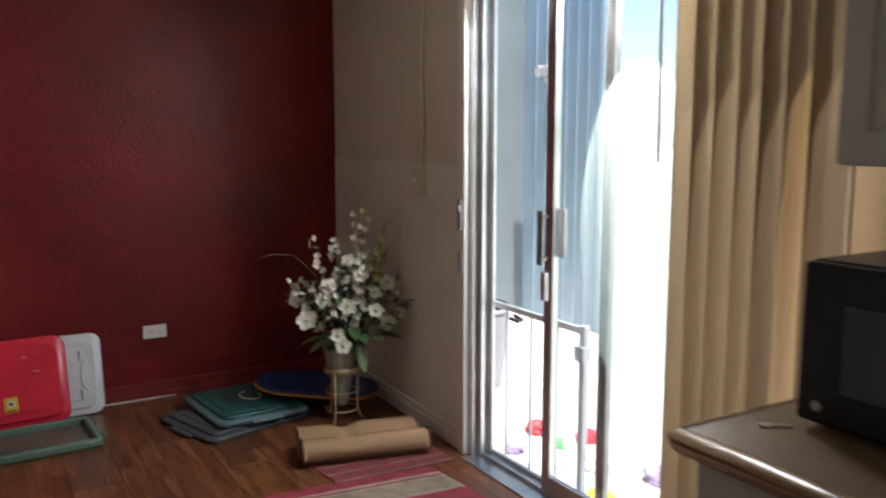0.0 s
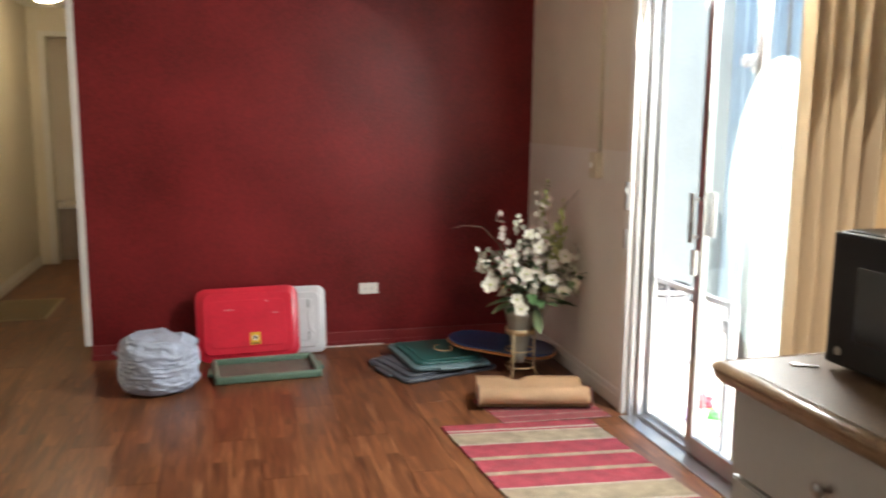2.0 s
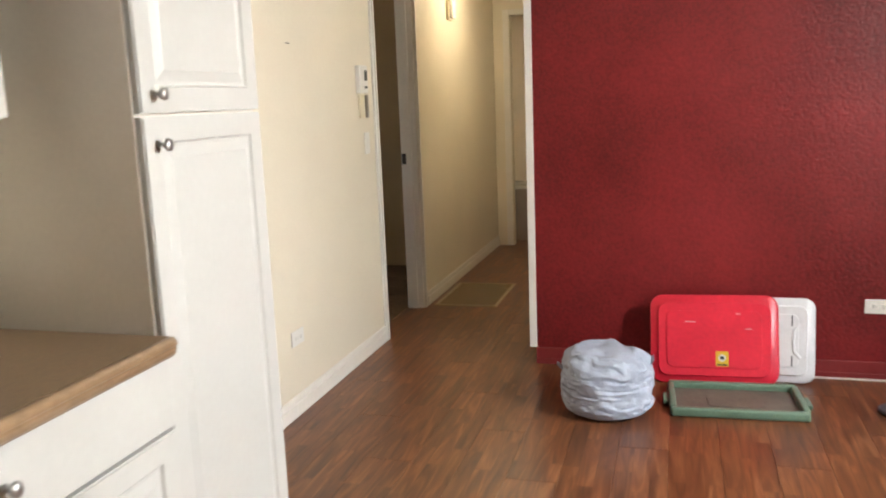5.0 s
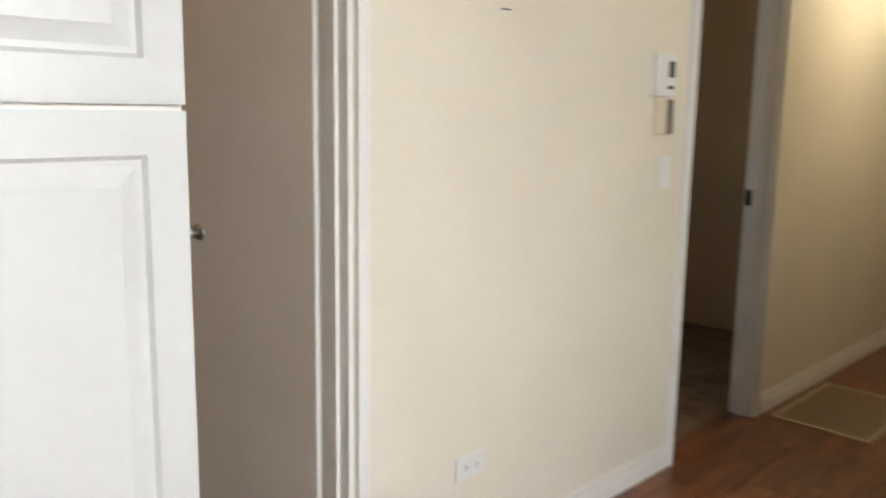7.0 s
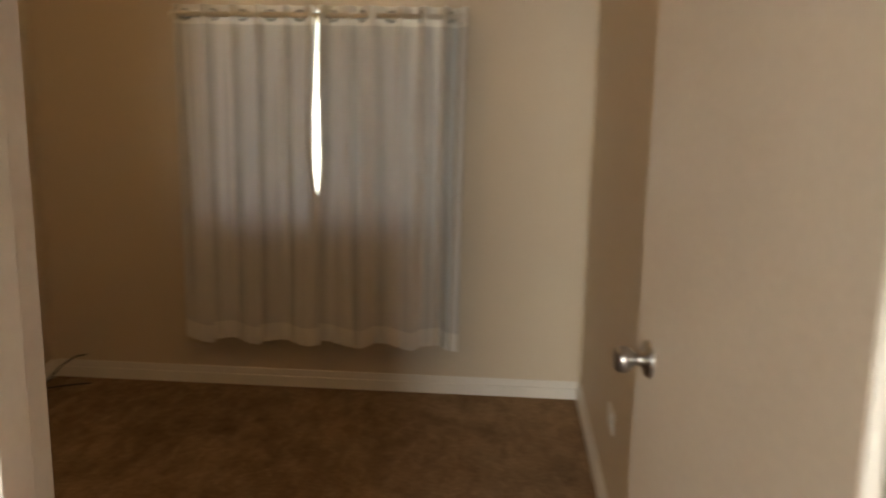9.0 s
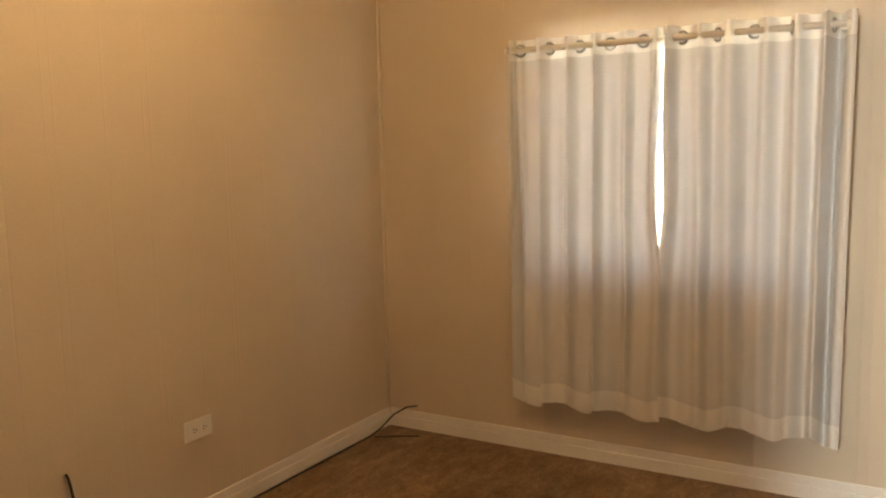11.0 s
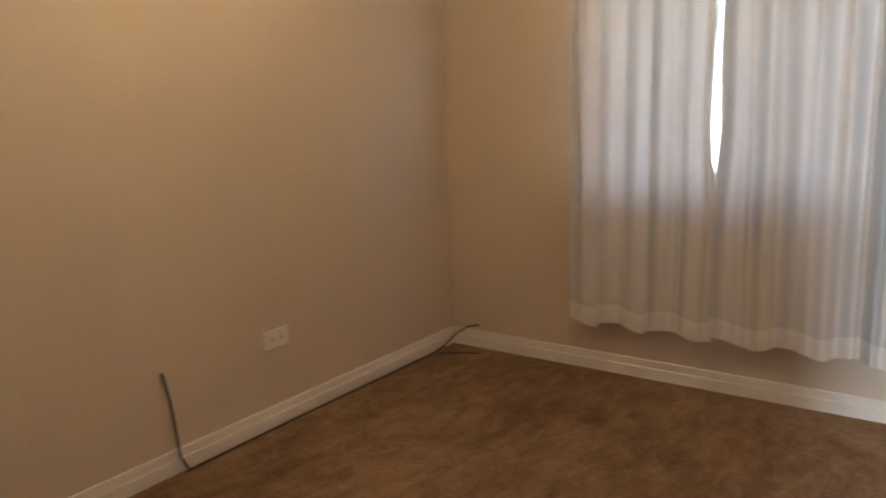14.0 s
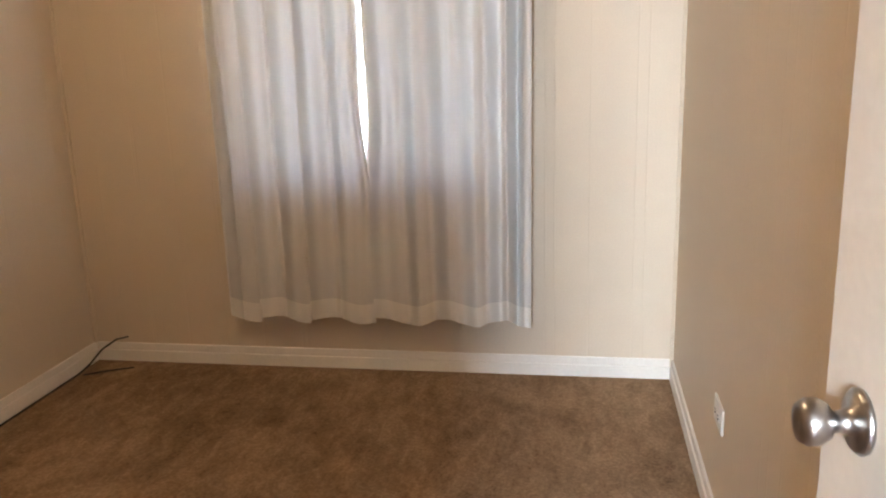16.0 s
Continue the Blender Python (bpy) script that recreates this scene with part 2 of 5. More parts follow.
M = dict(
    red=mat("red_wall_paint", (0.20, 0.0135, 0.0155), 0.43, var=0.28, scale=1.9, grain=64, bump=0.55, spec=0.32),
    redtrim=mat("red_trim_paint", (0.20, 0.018, 0.020), 0.42, var=0.15, scale=4, grain=60, bump=0.2),
    cream=mat("cream_wall_paint", (0.74, 0.67, 0.545), 0.55, var=0.05, scale=1.5, grain=150, bump=0.10),
    tan=mat("tan_wall_paint", (0.70, 0.60, 0.48), 0.60, var=0.06, scale=1.6, grain=120, bump=0.12),
    tanlow=mat("tan_wainscot_paint", (0.75, 0.68, 0.60), 0.55, var=0.05, scale=1.6, grain=120, bump=0.12),
    panel=panel_mat("bedroom_panel_paint", (0.61, 0.52, 0.405), 0.082),
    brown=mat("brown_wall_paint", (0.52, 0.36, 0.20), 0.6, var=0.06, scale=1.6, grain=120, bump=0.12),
    ceil=mat("ceiling_paint", (0.82, 0.80, 0.74), 0.8, var=0.04, scale=3, grain=90, bump=0.3),
    white=mat("white_trim_paint", (0.76, 0.73, 0.68), 0.42, var=0.05, scale=5, grain=80, bump=0.08),
    cab=mat("white_cabinet_thermofoil", (0.51, 0.50, 0.475), 0.36, var=0.03, scale=3, grain=50, bump=0.03),
    cabside=mat("cabinet_side_laminate", (0.74, 0.675, 0.60), 0.45, var=0.04, scale=3, grain=70, bump=0.03),
    counter=mat("counter_laminate", (0.235, 0.155, 0.094), 0.42, col2=(0.135, 0.085, 0.050), scale=120, grain=300, bump=0.03, spec=0.3),
    nose=mat("counter_edge_laminate", (0.36, 0.235, 0.135), 0.33, col2=(0.17, 0.10, 0.055), scale=28, grain=160, bump=0.1),
    nickel=mat("brushed_nickel", (0.43, 0.42, 0.41), 0.32, 1.0, var=0.1, scale=20, grain=200, bump=0.03),
    alu=mat("aluminium", (0.66, 0.66, 0.66), 0.32, 1.0, var=0.12, scale=8, grain=140, bump=0.05),
    darkalu=mat("weathered_aluminium", (0.33, 0.31, 0.29), 0.45, 0.8, var=0.2, scale=8, grain=140, bump=0.08),
    black=mat("black_plastic", (0.010, 0.010, 0.012), 0.34, var=0.2, scale=5, grain=100, bump=0.03, spec=0.3),
    blackglass=mat("microwave_glass", (0.012, 0.012, 0.014), 0.08, var=0.1, scale=3, grain=30, bump=0.0),
    almond=mat("almond_enamel", (0.52, 0.46, 0.36), 0.38, var=0.06, scale=4, grain=120, bump=0.1),
    almondtrim=mat("almond_plastic_trim", (0.46, 0.39, 0.27), 0.45, var=0.12, scale=9, grain=60, bump=0.1),
    redlid=mat("red_plastic", (0.72, 0.022, 0.050), 0.34, var=0.10, scale=7, grain=50, bump=0.06),
    whitelid=mat("white_plastic", (0.70, 0.70, 0.72), 0.38, var=0.06, scale=7, grain=50, bump=0.06),
    greenlid=mat("green_plastic", (0.13, 0.21, 0.15), 0.40, var=0.12, scale=8, grain=50, bump=0.06),
    greenlidin=mat("dusty_green_plastic", (0.14, 0.125, 0.10), 0.55, var=0.22, scale=9, grain=60, bump=0.1),
    graylid=mat("grey_plastic", (0.085, 0.095, 0.11), 0.36, var=0.16, scale=6, grain=50, bump=0.06),
    teal=mat("teal_plastic", (0.012, 0.095, 0.085), 0.32, var=0.15, scale=6, grain=50, bump=0.06),
    tealrim=mat("pale_teal_edge", (0.10, 0.17, 0.18), 0.4, var=0.1, scale=6, grain=50, bump=0.04),
    blue=mat("blue_board_skin", (0.010, 0.045, 0.16), 0.45, var=0.15, scale=7, grain=90, bump=0.12),
    orange=mat("orange_edge", (0.55, 0.20, 0.05), 0.5, var=0.12, scale=8, grain=70, bump=0.08),
    bag=mat("thin_plastic_bag", (0.42, 0.47, 0.57), 0.5, var=0.12, scale=9, grain=30, bump=0.35, spec=0.35),
    pad=mat("tan_foam_mat", (0.68, 0.44, 0.25), 0.75, var=0.08, scale=5, grain=120, bump=0.2),
    padedge=mat("dark_mat_edge", (0.13, 0.05, 0.04), 0.8, var=0.2, scale=20, grain=120, bump=0.3),
    rugred=mat("red_rug_pile", (0.30, 0.035, 0.048), 0.95, var=0.25, scale=16, grain=260, bump=1.0),
    rugtan=mat("tan_rug_pile", (0.30, 0.235, 0.15), 0.95, var=0.25, scale=16, grain=260, bump=1.0),
    rugpale=mat("pale_rug_pile", (0.42, 0.34, 0.27), 0.95, var=0.2, scale=16, grain=260, bump=1.0),
    vase=mat("ribbed_glass_vase", (0.36, 0.35, 0.29), 0.22, var=0.12, scale=10, grain=70, bump=0.1),
    brass=mat("pale_brass", (0.60, 0.46, 0.27), 0.36, 0.7, var=0.15, scale=12, grain=120, bump=0.05),
    petal=mat("white_petal", (0.64, 0.60, 0.50), 0.7, var=0.12, scale=30, grain=120, bump=0.2),
    petalpink=mat("pinkish_petal", (0.55, 0.44, 0.38), 0.7, var=0.2, scale=30, grain=120, bump=0.2),
    bud=mat("yellow_green_bud", (0.42, 0.45, 0.17), 0.7, var=0.2, scale=30, grain=120, bump=0.2),
    leaf=mat("dusty_leaf", (0.065, 0.095, 0.045), 0.6, var=0.3, scale=18, grain=90, bump=0.2),
    leafmid=mat("green_leaf", (0.075, 0.15, 0.055), 0.55, var=0.25, scale=18, grain=90, bump=0.2),
    leaflight=mat("pale_leaf", (0.20, 0.27, 0.12), 0.6, var=0.25, scale=18, grain=90, bump=0.2),
    stem=mat("brown_stem", (0.11, 0.075, 0.045), 0.8, var=0.2, scale=20, grain=90, bump=0.2),
    carpet=carpet_mat("brown_carpet", (0.085, 0.052, 0.029), (0.225, 0.146, 0.086), (0.38, 0.265, 0.165)),
    plate=mat("white_outlet_plastic", (0.74, 0.72, 0.68), 0.35, var=0.03, scale=8, grain=60, bump=0.02),
    ivory=mat("ivory_plastic", (0.66, 0.58, 0.42), 0.4, var=0.05, scale=8, grain=60, bump=0.02),
    slot=mat("dark_slot", (0.03, 0.028, 0.025), 0.6, var=0.1, scale=8, grain=60, bump=0.0),
    cable=mat("black_cable", (0.015, 0.014, 0.013), 0.5, var=0.1, scale=30, grain=90, bump=0.05),
    blind=cloth_mat("ivory_vinyl_slat", (0.54, 0.43, 0.30), 0.10),
    door=mat("painted_flush_door", (0.62, 0.55, 0.47), 0.42, var=0.05, scale=2.5, grain=90, bump=0.06),
    register=mat("tan_metal_grille", (0.44, 0.35, 0.20), 0.45, 0.2, var=0.1, scale=14, grain=90, bump=0.05),
    curtain=cloth_mat("sheer_lined_curtain", (0.68, 0.665, 0.65), 0.055),
    hem=cloth_mat("curtain_hem", (0.84, 0.82, 0.78), 0.16),
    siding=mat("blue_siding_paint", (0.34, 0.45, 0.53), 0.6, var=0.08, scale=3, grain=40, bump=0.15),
    # darker, greyer copy of the siding: the side turned from the light, shade in its colour
    sidingshade=mat("shaded_siding_paint", (0.20, 0.235, 0.245), 0.6, var=0.08, scale=3, grain=40, bump=0.15),
    concrete=mat("patio_concrete", (0.70, 0.69, 0.67), 0.85, var=0.15, scale=3, grain=60, bump=0.3),
    gate=mat("white_gate_enamel", (0.78, 0.78, 0.78), 0.35, var=0.04, scale=8, grain=60, bump=0.02),
    ground=mat("dry_grass_ground", (0.66, 0.66, 0.58), 0.95, var=0.25, scale=1.5, grain=30, bump=0.5),
    tub=mat("brown_tub_panel", (0.30, 0.23, 0.18), 0.45, var=0.1, scale=4, grain=60, bump=0.05),
    tubrim=mat("pale_tub_rim", (0.62, 0.56, 0.48), 0.3, var=0.05, scale=4, grain=60, bump=0.02),
    bin=mat("grey_bin_plastic", (0.36, 0.37, 0.39), 0.5, var=0.1, scale=8, grain=60, bump=0.05),
    toyred=mat("toy_red", (0.6, 0.04, 0.06), 0.4), toygreen=mat("toy_green", (0.06, 0.45, 0.08), 0.4),
    toyyellow=mat("toy_yellow", (0.75, 0.6, 0.05), 0.4), toypurple=mat("toy_lilac", (0.45, 0.35, 0.6), 0.4),
    sticker=mat("yellow_sticker", (0.72, 0.48, 0.04), 0.4), stickw=mat("white_sticker", (0.75, 0.72, 0.65), 0.4),
    lcd=mat("grey_lcd", (0.09, 0.10, 0.10), 0.25),
    glass=glass_mat("pane_glass"), frost=frost_mat("frosted_glass"),
    globe=glow_mat("lit_globe", (1.0, 0.88, 0.66), 7.0),
    plank=wood_mat("laminate_oak", (0.085, 0.026, 0.010), (0.185, 0.066, 0.025), (0.30, 0.125, 0.052)),
    sub=mat("floor_joint_dark", (0.05, 0.02, 0.01), 0.7),
)


# ---- mesh helpers
def bm_box(bm, x0, y0, z0, x1, y1, z1):
    v = [bm.verts.new(p) for p in ((x0, y0, z0), (x1, y0, z0), (x1, y1, z0), (x0, y1, z0), (x0, y0, z1), (x1, y0, z1), (x1, y1, z1), (x0, y1, z1))]
    fs = [bm.faces.new([v[i] for i in q]) for q in ((0, 3, 2, 1), (4, 5, 6, 7), (0, 1, 5, 4), (1, 2, 6, 5), (2, 3, 7, 6), (3, 0, 4, 7))]
    return v, fs


def boxes(*bs, bevel=0.0, seg=2):
    bm = bmesh.new()
    for b in bs:
        x0, y0, z0, x1, y1, z1 = b
        bm_box(bm, min(x0, x1), min(y0, y1), min(z0, z1), max(x0, x1), max(y0, y1), max(z0, z1))
    if bevel:
        bmesh.ops.bevel(bm, geom=bm.edges[:], offset=bevel, segments=seg, profile=0.6, affect="EDGES")
    return bm


def finish(name, bm, material, smooth=False):
    bmesh.ops.recalc_face_normals(bm, faces=bm.faces[:])
    me = bpy.data.meshes.new(name)
    bm.to_mesh(me)
    bm.free()
    me.materials.append(material)
    if smooth:
        me.polygons.foreach_set("use_smooth", [True] * len(me.polygons))
    return new(name, me)


def part(name, bm, material, parent, label="", smooth=False):
    ob = finish(name, bm, material, smooth)
    ob.parent = parent
    if label:
        tagged(ob, label)
    return ob


def thing(name, x, y, z, label, category, group="", kind=""):
    ob = new(name)
    ob.location = (x, y, z)
    ob.empty_display_size = 0.05
    return tagged(ob, label, category, group, kind)


def structure(name, bm, material, label, category="wall"):
    return tagged(finish(name, bm, material), label, category, kind="structure")


def lathe(profile, seg=24, ribs=0, depth=0.0):
    bm = bmesh.new()
    rings = []
    for r, z in profile:
        ring = []
        for i in range(seg):
            a = 2 * math.pi * i / seg
            rr = r * (1 + depth * (1 if ribs and i % 2 else 0))
            ring.append(bm.verts.new((rr * math.cos(a), rr * math.sin(a), z)))
        rings.append(ring)
    for a, b in zip(rings, rings[1:]):
        for i in range(seg):
            bm.faces.new((a[i], a[(i + 1) % seg], b[(i + 1) % seg], b[i]))
    bm.faces.new(rings[0][::-1])
    bm.faces.new(rings[-1])
    return bm


def tube(bm, pts, r, seg=8, taper=1.0):
    pts = [Vector(p) for p in pts]
    rings = []
    for i, p in enumerate(pts):
        d = (pts[min(i + 1, len(pts) - 1)] - pts[max(i - 1, 0)]).normalized()
        u = d.orthogonal().normalized() if not rings else (u - d * u.dot(d)).normalized()
        w = d.cross(u)
        rr = r * (1 + (taper - 1) * i / max(1, len(pts) - 1))
        rings.append([bm.verts.new(p + u * rr * math.cos(2 * math.pi * k / seg) + w * rr * math.sin(2 * math.pi * k / seg)) for k in range(seg)])
    for a, b in zip(rings, rings[1:]):
        for k in range(seg):
            bm.faces.new((a[k], a[(k + 1) % seg], b[(k + 1) % seg], b[k]))
    bm.faces.new(rings[0][::-1])
    bm.faces.new(rings[-1])
    return bm


def turned(bm, m):
    bmesh.ops.transform(bm, matrix=m, verts=bm.verts[:])
    return bm


def rounded(w, d, r, z0, z1, n=6, inset=0.0, x=0.0, y=0.0):
    """A slab with rounded corners in plan, its rim edges eased."""
    bm = bmesh.new()

    def ring(grow, z):
        out = []
        for cx, cy, a0 in ((w / 2 - r, d / 2 - r, 0), (-w / 2 + r, d / 2 - r, 90), (-w / 2 + r, -d / 2 + r, 180), (w / 2 - r, -d / 2 + r, 270)):
            for i in range(n + 1):
                a = radians(a0 + 90 * i / n)
                out.append(bm.verts.new((x + cx + (r + grow) * math.cos(a), y + cy + (r + grow) * math.sin(a), z)))
        return out
    e = min(0.005, (z1 - z0) / 3)
    rings = [ring(-e, z0), ring(0, z0 + e), ring(0, z1 - e), ring(-e, z1)]
    for a, b in zip(rings, rings[1:]):
        k = len(a)
        for i in range(k):
            bm.faces.new((a[i], a[(i + 1) % k], b[(i + 1) % k], b[i]))
    bm.faces.new(rings[0][::-1])
    bm.faces.new(rings[-1])
    return bm


# ---- the plan, in metres
XR, YR = 2.33, 4.495          # wall with the sliding door; red wall
XB = -1.21                   # cream wall, its kitchen face
XBB = -1.32                  # the same wall, its bedroom face
XW, YL, YBR = -4.30, 0.88, 3.28   # bedroom: window wall, outlet wall, door-side wall
CEIL = 2.36
HX, HY = -0.285, 7.93        # hall's other wall; hall's end
YS = -1.6                    # wall behind the walk
D1A, D1B = 2.604, 3.195        # bedroom doorway
D2A, D2B = 4.78, 5.53        # second doorway
DH = 2.06
SKEW = 0.045                 # how far the slider wall runs out of square by the red wall

# ---- structure
def skewed(ob):
    """Lean the stretch past the sliding door out of square."""
    for v in ob.data.vertices:
        v.co.x += SKEW * max(0.0, (v.co.y - 3.03) / (YR - 3.03))


structure("subfloor", boxes((XB - 0.11, YS, -0.12, XR + 0.1, 8.6, -0.012)), M["sub"], "dark joints under the wood laminate floor", "floor")
structure("floor_bedroom", boxes((XW, YL, -0.12, XB - 0.112, YBR, 0.014)), M["carpet"], "mottled brown carpet floor of the small bedroom", "floor")
structure("floor_second_room", boxes((-3.6, YBR + 0.1, -0.12, XB - 0.112, 7.0, 0.0)), M["carpet"], "brown carpet floor of the dim second room", "floor")
structure("ceiling", boxes((XB - 0.11, YS, CEIL, XR + 0.1, HY + 0.1, CEIL + 0.1)), M["ceil"], "white textured ceiling over kitchen and hall", "ceiling")
structure("ceiling_bedroom", boxes((XW - 0.1, YL - 0.1, CEIL, XB - 0.112, YBR + 0.1, CEIL + 0.1)), M["ceil"], "white textured bedroom ceiling", "ceiling")
structure("ceiling_second_room", boxes((-3.6, YBR + 0.1, CEIL, XB - 0.112, 7.1, CEIL + 0.1)), M["ceil"], "plain ceiling of the second room", "ceiling")
structure("wall_red", boxes((HX + 0.012, YR, 0, XR + SKEW, YR + 0.11, CEIL)), M["red"], "textured dark red painted accent wall", "wall")
structure("wall_hall", boxes((HX, YR + 0.11, 0, HX + 0.11, HY, CEIL)), M["cream"], "cream hall wall behind the red wall", "wall")
for k, (ya, yb) in enumerate(((YS, D1A), (D1B, D2A), (D2B, HY))):
    structure(("wall_cream", "wall_cream_2", "wall_cream_3")[k], boxes((XBB, ya, 0, XB, yb, CEIL)), M["cream"], ("cream painted kitchen wall behind the cabinets", "cream painted wall between the two doorways", "cream painted hall wall")[k], "wall")
for k, (ya, yb) in enumerate(((D1A, D1B), (D2A, D2B))):
    structure(("wall_header_1", "wall_header_2")[k], boxes((XBB, ya, DH, XB, yb, CEIL)), M["cream"], "cream wall piece over a doorway", "wall")
skewed(structure("wall_slider", boxes((XR, 3.02, 0, XR + 0.1, YR + 0.11, CEIL), (XR, YS, 0, XR + 0.1, 1.28, CEIL), (XR, 1.28, 2.04, XR + 0.1, 3.02, CEIL)),
          M["tan"], "tan painted wall around the sliding door", "wall"))
skewed(structure("wainscot", boxes((XR - 0.006, 3.03, 0.0, XR - 0.001, YR - 0.005, 1.245)), M["tanlow"], "paler wall panel beside the sliding door", "wall panel"))
structure("wall_south", boxes((XBB, YS - 0.1, 0, XR + 0.1, YS, CEIL)), M["cream"], "plain cream kitchen wall", "wall")
structure("wall_hall_end", boxes((XBB, HY, 0, -1.06, HY + 0.1, CEIL), (-0.36, HY, 0, HX + 0.11, HY + 0.1, CEIL), (-1.06, HY, 2.1, -0.36, HY + 0.1, CEIL)),
          M["cream"], "cream wall at the end of the hall", "wall")
structure("wall_window", boxes((XW - 0.12, YL, 0, XW, 1.60, CEIL), (XW - 0.12, 2.68, 0, XW, YBR, CEIL), (XW - 0.12, 1.60, 0, XW, 2.68, 0.76), (XW - 0.12, 1.60, 1.66, XW, 2.68, CEIL)),
          M["panel"], "beige panelled bedroom wall with the window", "wall")
structure("wall_outlet", boxes((XW - 0.12, YL - 0.1, 0, XBB, YL, CEIL)), M["panel"], "beige panelled bedroom wall", "wall")
structure("wall_door_side", boxes((XW - 0.12, YBR, 0, XBB, YBR + 0.1, CEIL)), M["panel"], "beige panelled bedroom wall beside the open door", "wall")
structure("wall_bedroom_inner", boxes((XBB - 0.006, YL, 0, XBB - 0.001, D1A - 0.002, CEIL)), M["panel"], "beige panelled wall beside the bedroom doorway", "wall")
# the hole at y 4.05 to 4.9 is added out of view to let sky light in
structure("wall_second_room", boxes((-3.7, YBR + 0.1, 0, -3.6, 4.05, CEIL), (-3.7, 4.9, 0, -3.6, 7.1, CEIL), (-3.7, 4.05, 0, -3.6, 4.9, 1.0), (-3.7, 4.05, 1.85, -3.6, 4.9, CEIL), (-3.6, 6.9, 0, XBB, 7.0, CEIL)), M["brown"], "brown walls of the dim second room, with an added unseen opening for daylight", "wall")
structure("wall_bathroom", boxes((-1.5, 8.6, 0, 0.0, 8.7, CEIL), (-1.6, HY + 0.1, 0, -1.5, 8.7, CEIL), (0.0, HY + 0.1, 0, 0.1, 8.7, CEIL), (-1.5, HY + 0.1, CEIL, 0.0, 8.6, CEIL + 0.1)),
          M["tan"], "tan bathroom walls past the hall", "wall")


def baseboard(label, *bs):
    bm = boxes(*bs, bevel=0.004, seg=2)
    return structure("baseboard", bm, M["white"], label, "baseboard")


def stepped(x0, y0, x1, y1, inward):
    """Two-step profile: a thick foot and a thin top, along x or y."""
    (ix, iy) = inward
    out = []
    for t, z0, z1 in ((0.014, 0, 0.062), (0.009, 0.0615, 0.094)):
        out.append((x0, y0, z0, x1 + ix * t, y1 + iy * t, z1))
    return out


baseboard("white stepped baseboard under the window", *stepped(XW, YL + 0.014, XW, YBR - 0.014, (1, 0)))
baseboard("white stepped baseboard along the bedroom wall", *stepped(XW, YL, XBB - 0.008, YL, (0, 1)))
baseboard("white baseboard behind the bedroom door", *stepped(XW, YBR, XBB - 0.008, YBR, (0, -1)))
baseboard("white baseboard on the cream wall", *stepped(XB, D1B + 0.06, XB, D2A - 0.004, (1, 0)))
baseboard("white baseboard along the hall", *stepped(XB, D2B + 0.06, XB, HY, (1, 0)))
baseboard("white baseboard in the second room", *stepped(-3.6, YBR + 0.1, -3.6, 6.9, (1, 0)))
skewed(baseboard("tan baseboard below the switch", *stepped(XR - 0.006, 3.06, XR - 0.006, YR - 0.02, (-1, 0))))
structure("baseboard_red", boxes((HX + 0.012, YR - 0.014, 0, XR + SKEW - 0.02, YR, 0.085), (HX + 0.012, YR - 0.022, 0, XR + SKEW - 0.02, YR - 0.014, 0.03), bevel=0.003), M["redtrim"],
          "dark red painted baseboard under the red wall", "baseboard")
structure("floor_gap_strip", boxes((0.98, YR - 0.03, 0.0, 1.42, YR - 0.0225, 0.006)), M["stickw"], "bare pale strip along the red baseboard", "trim")
structure("trim_red_edge", boxes((HX - 0.022, YR - 0.012, 0.086, HX + 0.014, YR + 0.115, CEIL), bevel=0.004), M["white"], "white corner trim at the end of the red wall", "trim")
structure("trim_cream_corner", boxes((XBB - 0.004, D2A - 0.012, 0.0, XB + 0.005, D2A + 0.004, CEIL - 0.01), bevel=0.002), M["white"], "thin white corner bead of the cream wall", "trim")


def casing(name, x, y0, y1, top, wall_w, label, door_h, face=1):
    """Door frame in a wall along y: stepped casing on the x face, jamb lining and stop."""
    t = thing(name, x, (y0 + y1) / 2, 0, label, "door frame", kind="structure")
    o = Vector((x, (y0 + y1) / 2, 0))

    def put(nm, *bs, bevel=0.003):
        bm = boxes(*bs, bevel=bevel)
        bmesh.ops.translate(bm, vec=-o, verts=bm.verts[:])
        return part(nm, bm, M["white"], t)
    for s, yy in ((-1, y0), (1, y1)):
        a, b = (yy - 0.044, yy - 0.002) if s < 0 else (yy + 0.002, yy + 0.044)
        inner = (yy - 0.020, yy - 0.002) if s < 0 else (yy + 0.002, yy + 0.020)
        put("casing", (x, a, 0, x + face * 0.011, b, door_h + 0.055), (x + face * 0.0105, inner[0], 0, x + face * 0.018, inner[1], door_h + 0.02))
    put("head_casing", (x, y0 - 0.002, door_h + 0.002, x + face * 0.012, y1 + 0.002, door_h + 0.055))
    for yy, s in ((y0, 1), (y1, -1)):
        put("jamb", (x - face * wall_w, yy, 0, x, yy + s * 0.016, door_h))
        put("door_stop", (x - face * (wall_w - 0.04), yy + s * 0.0155, 0, x - face * (wall_w - 0.075), yy + s * 0.027, door_h), bevel=0.002)
    put("head_jamb", (x - face * wall_w, y0 + 0.017, door_h - 0.016, x, y1 - 0.017, door_h))
    return t


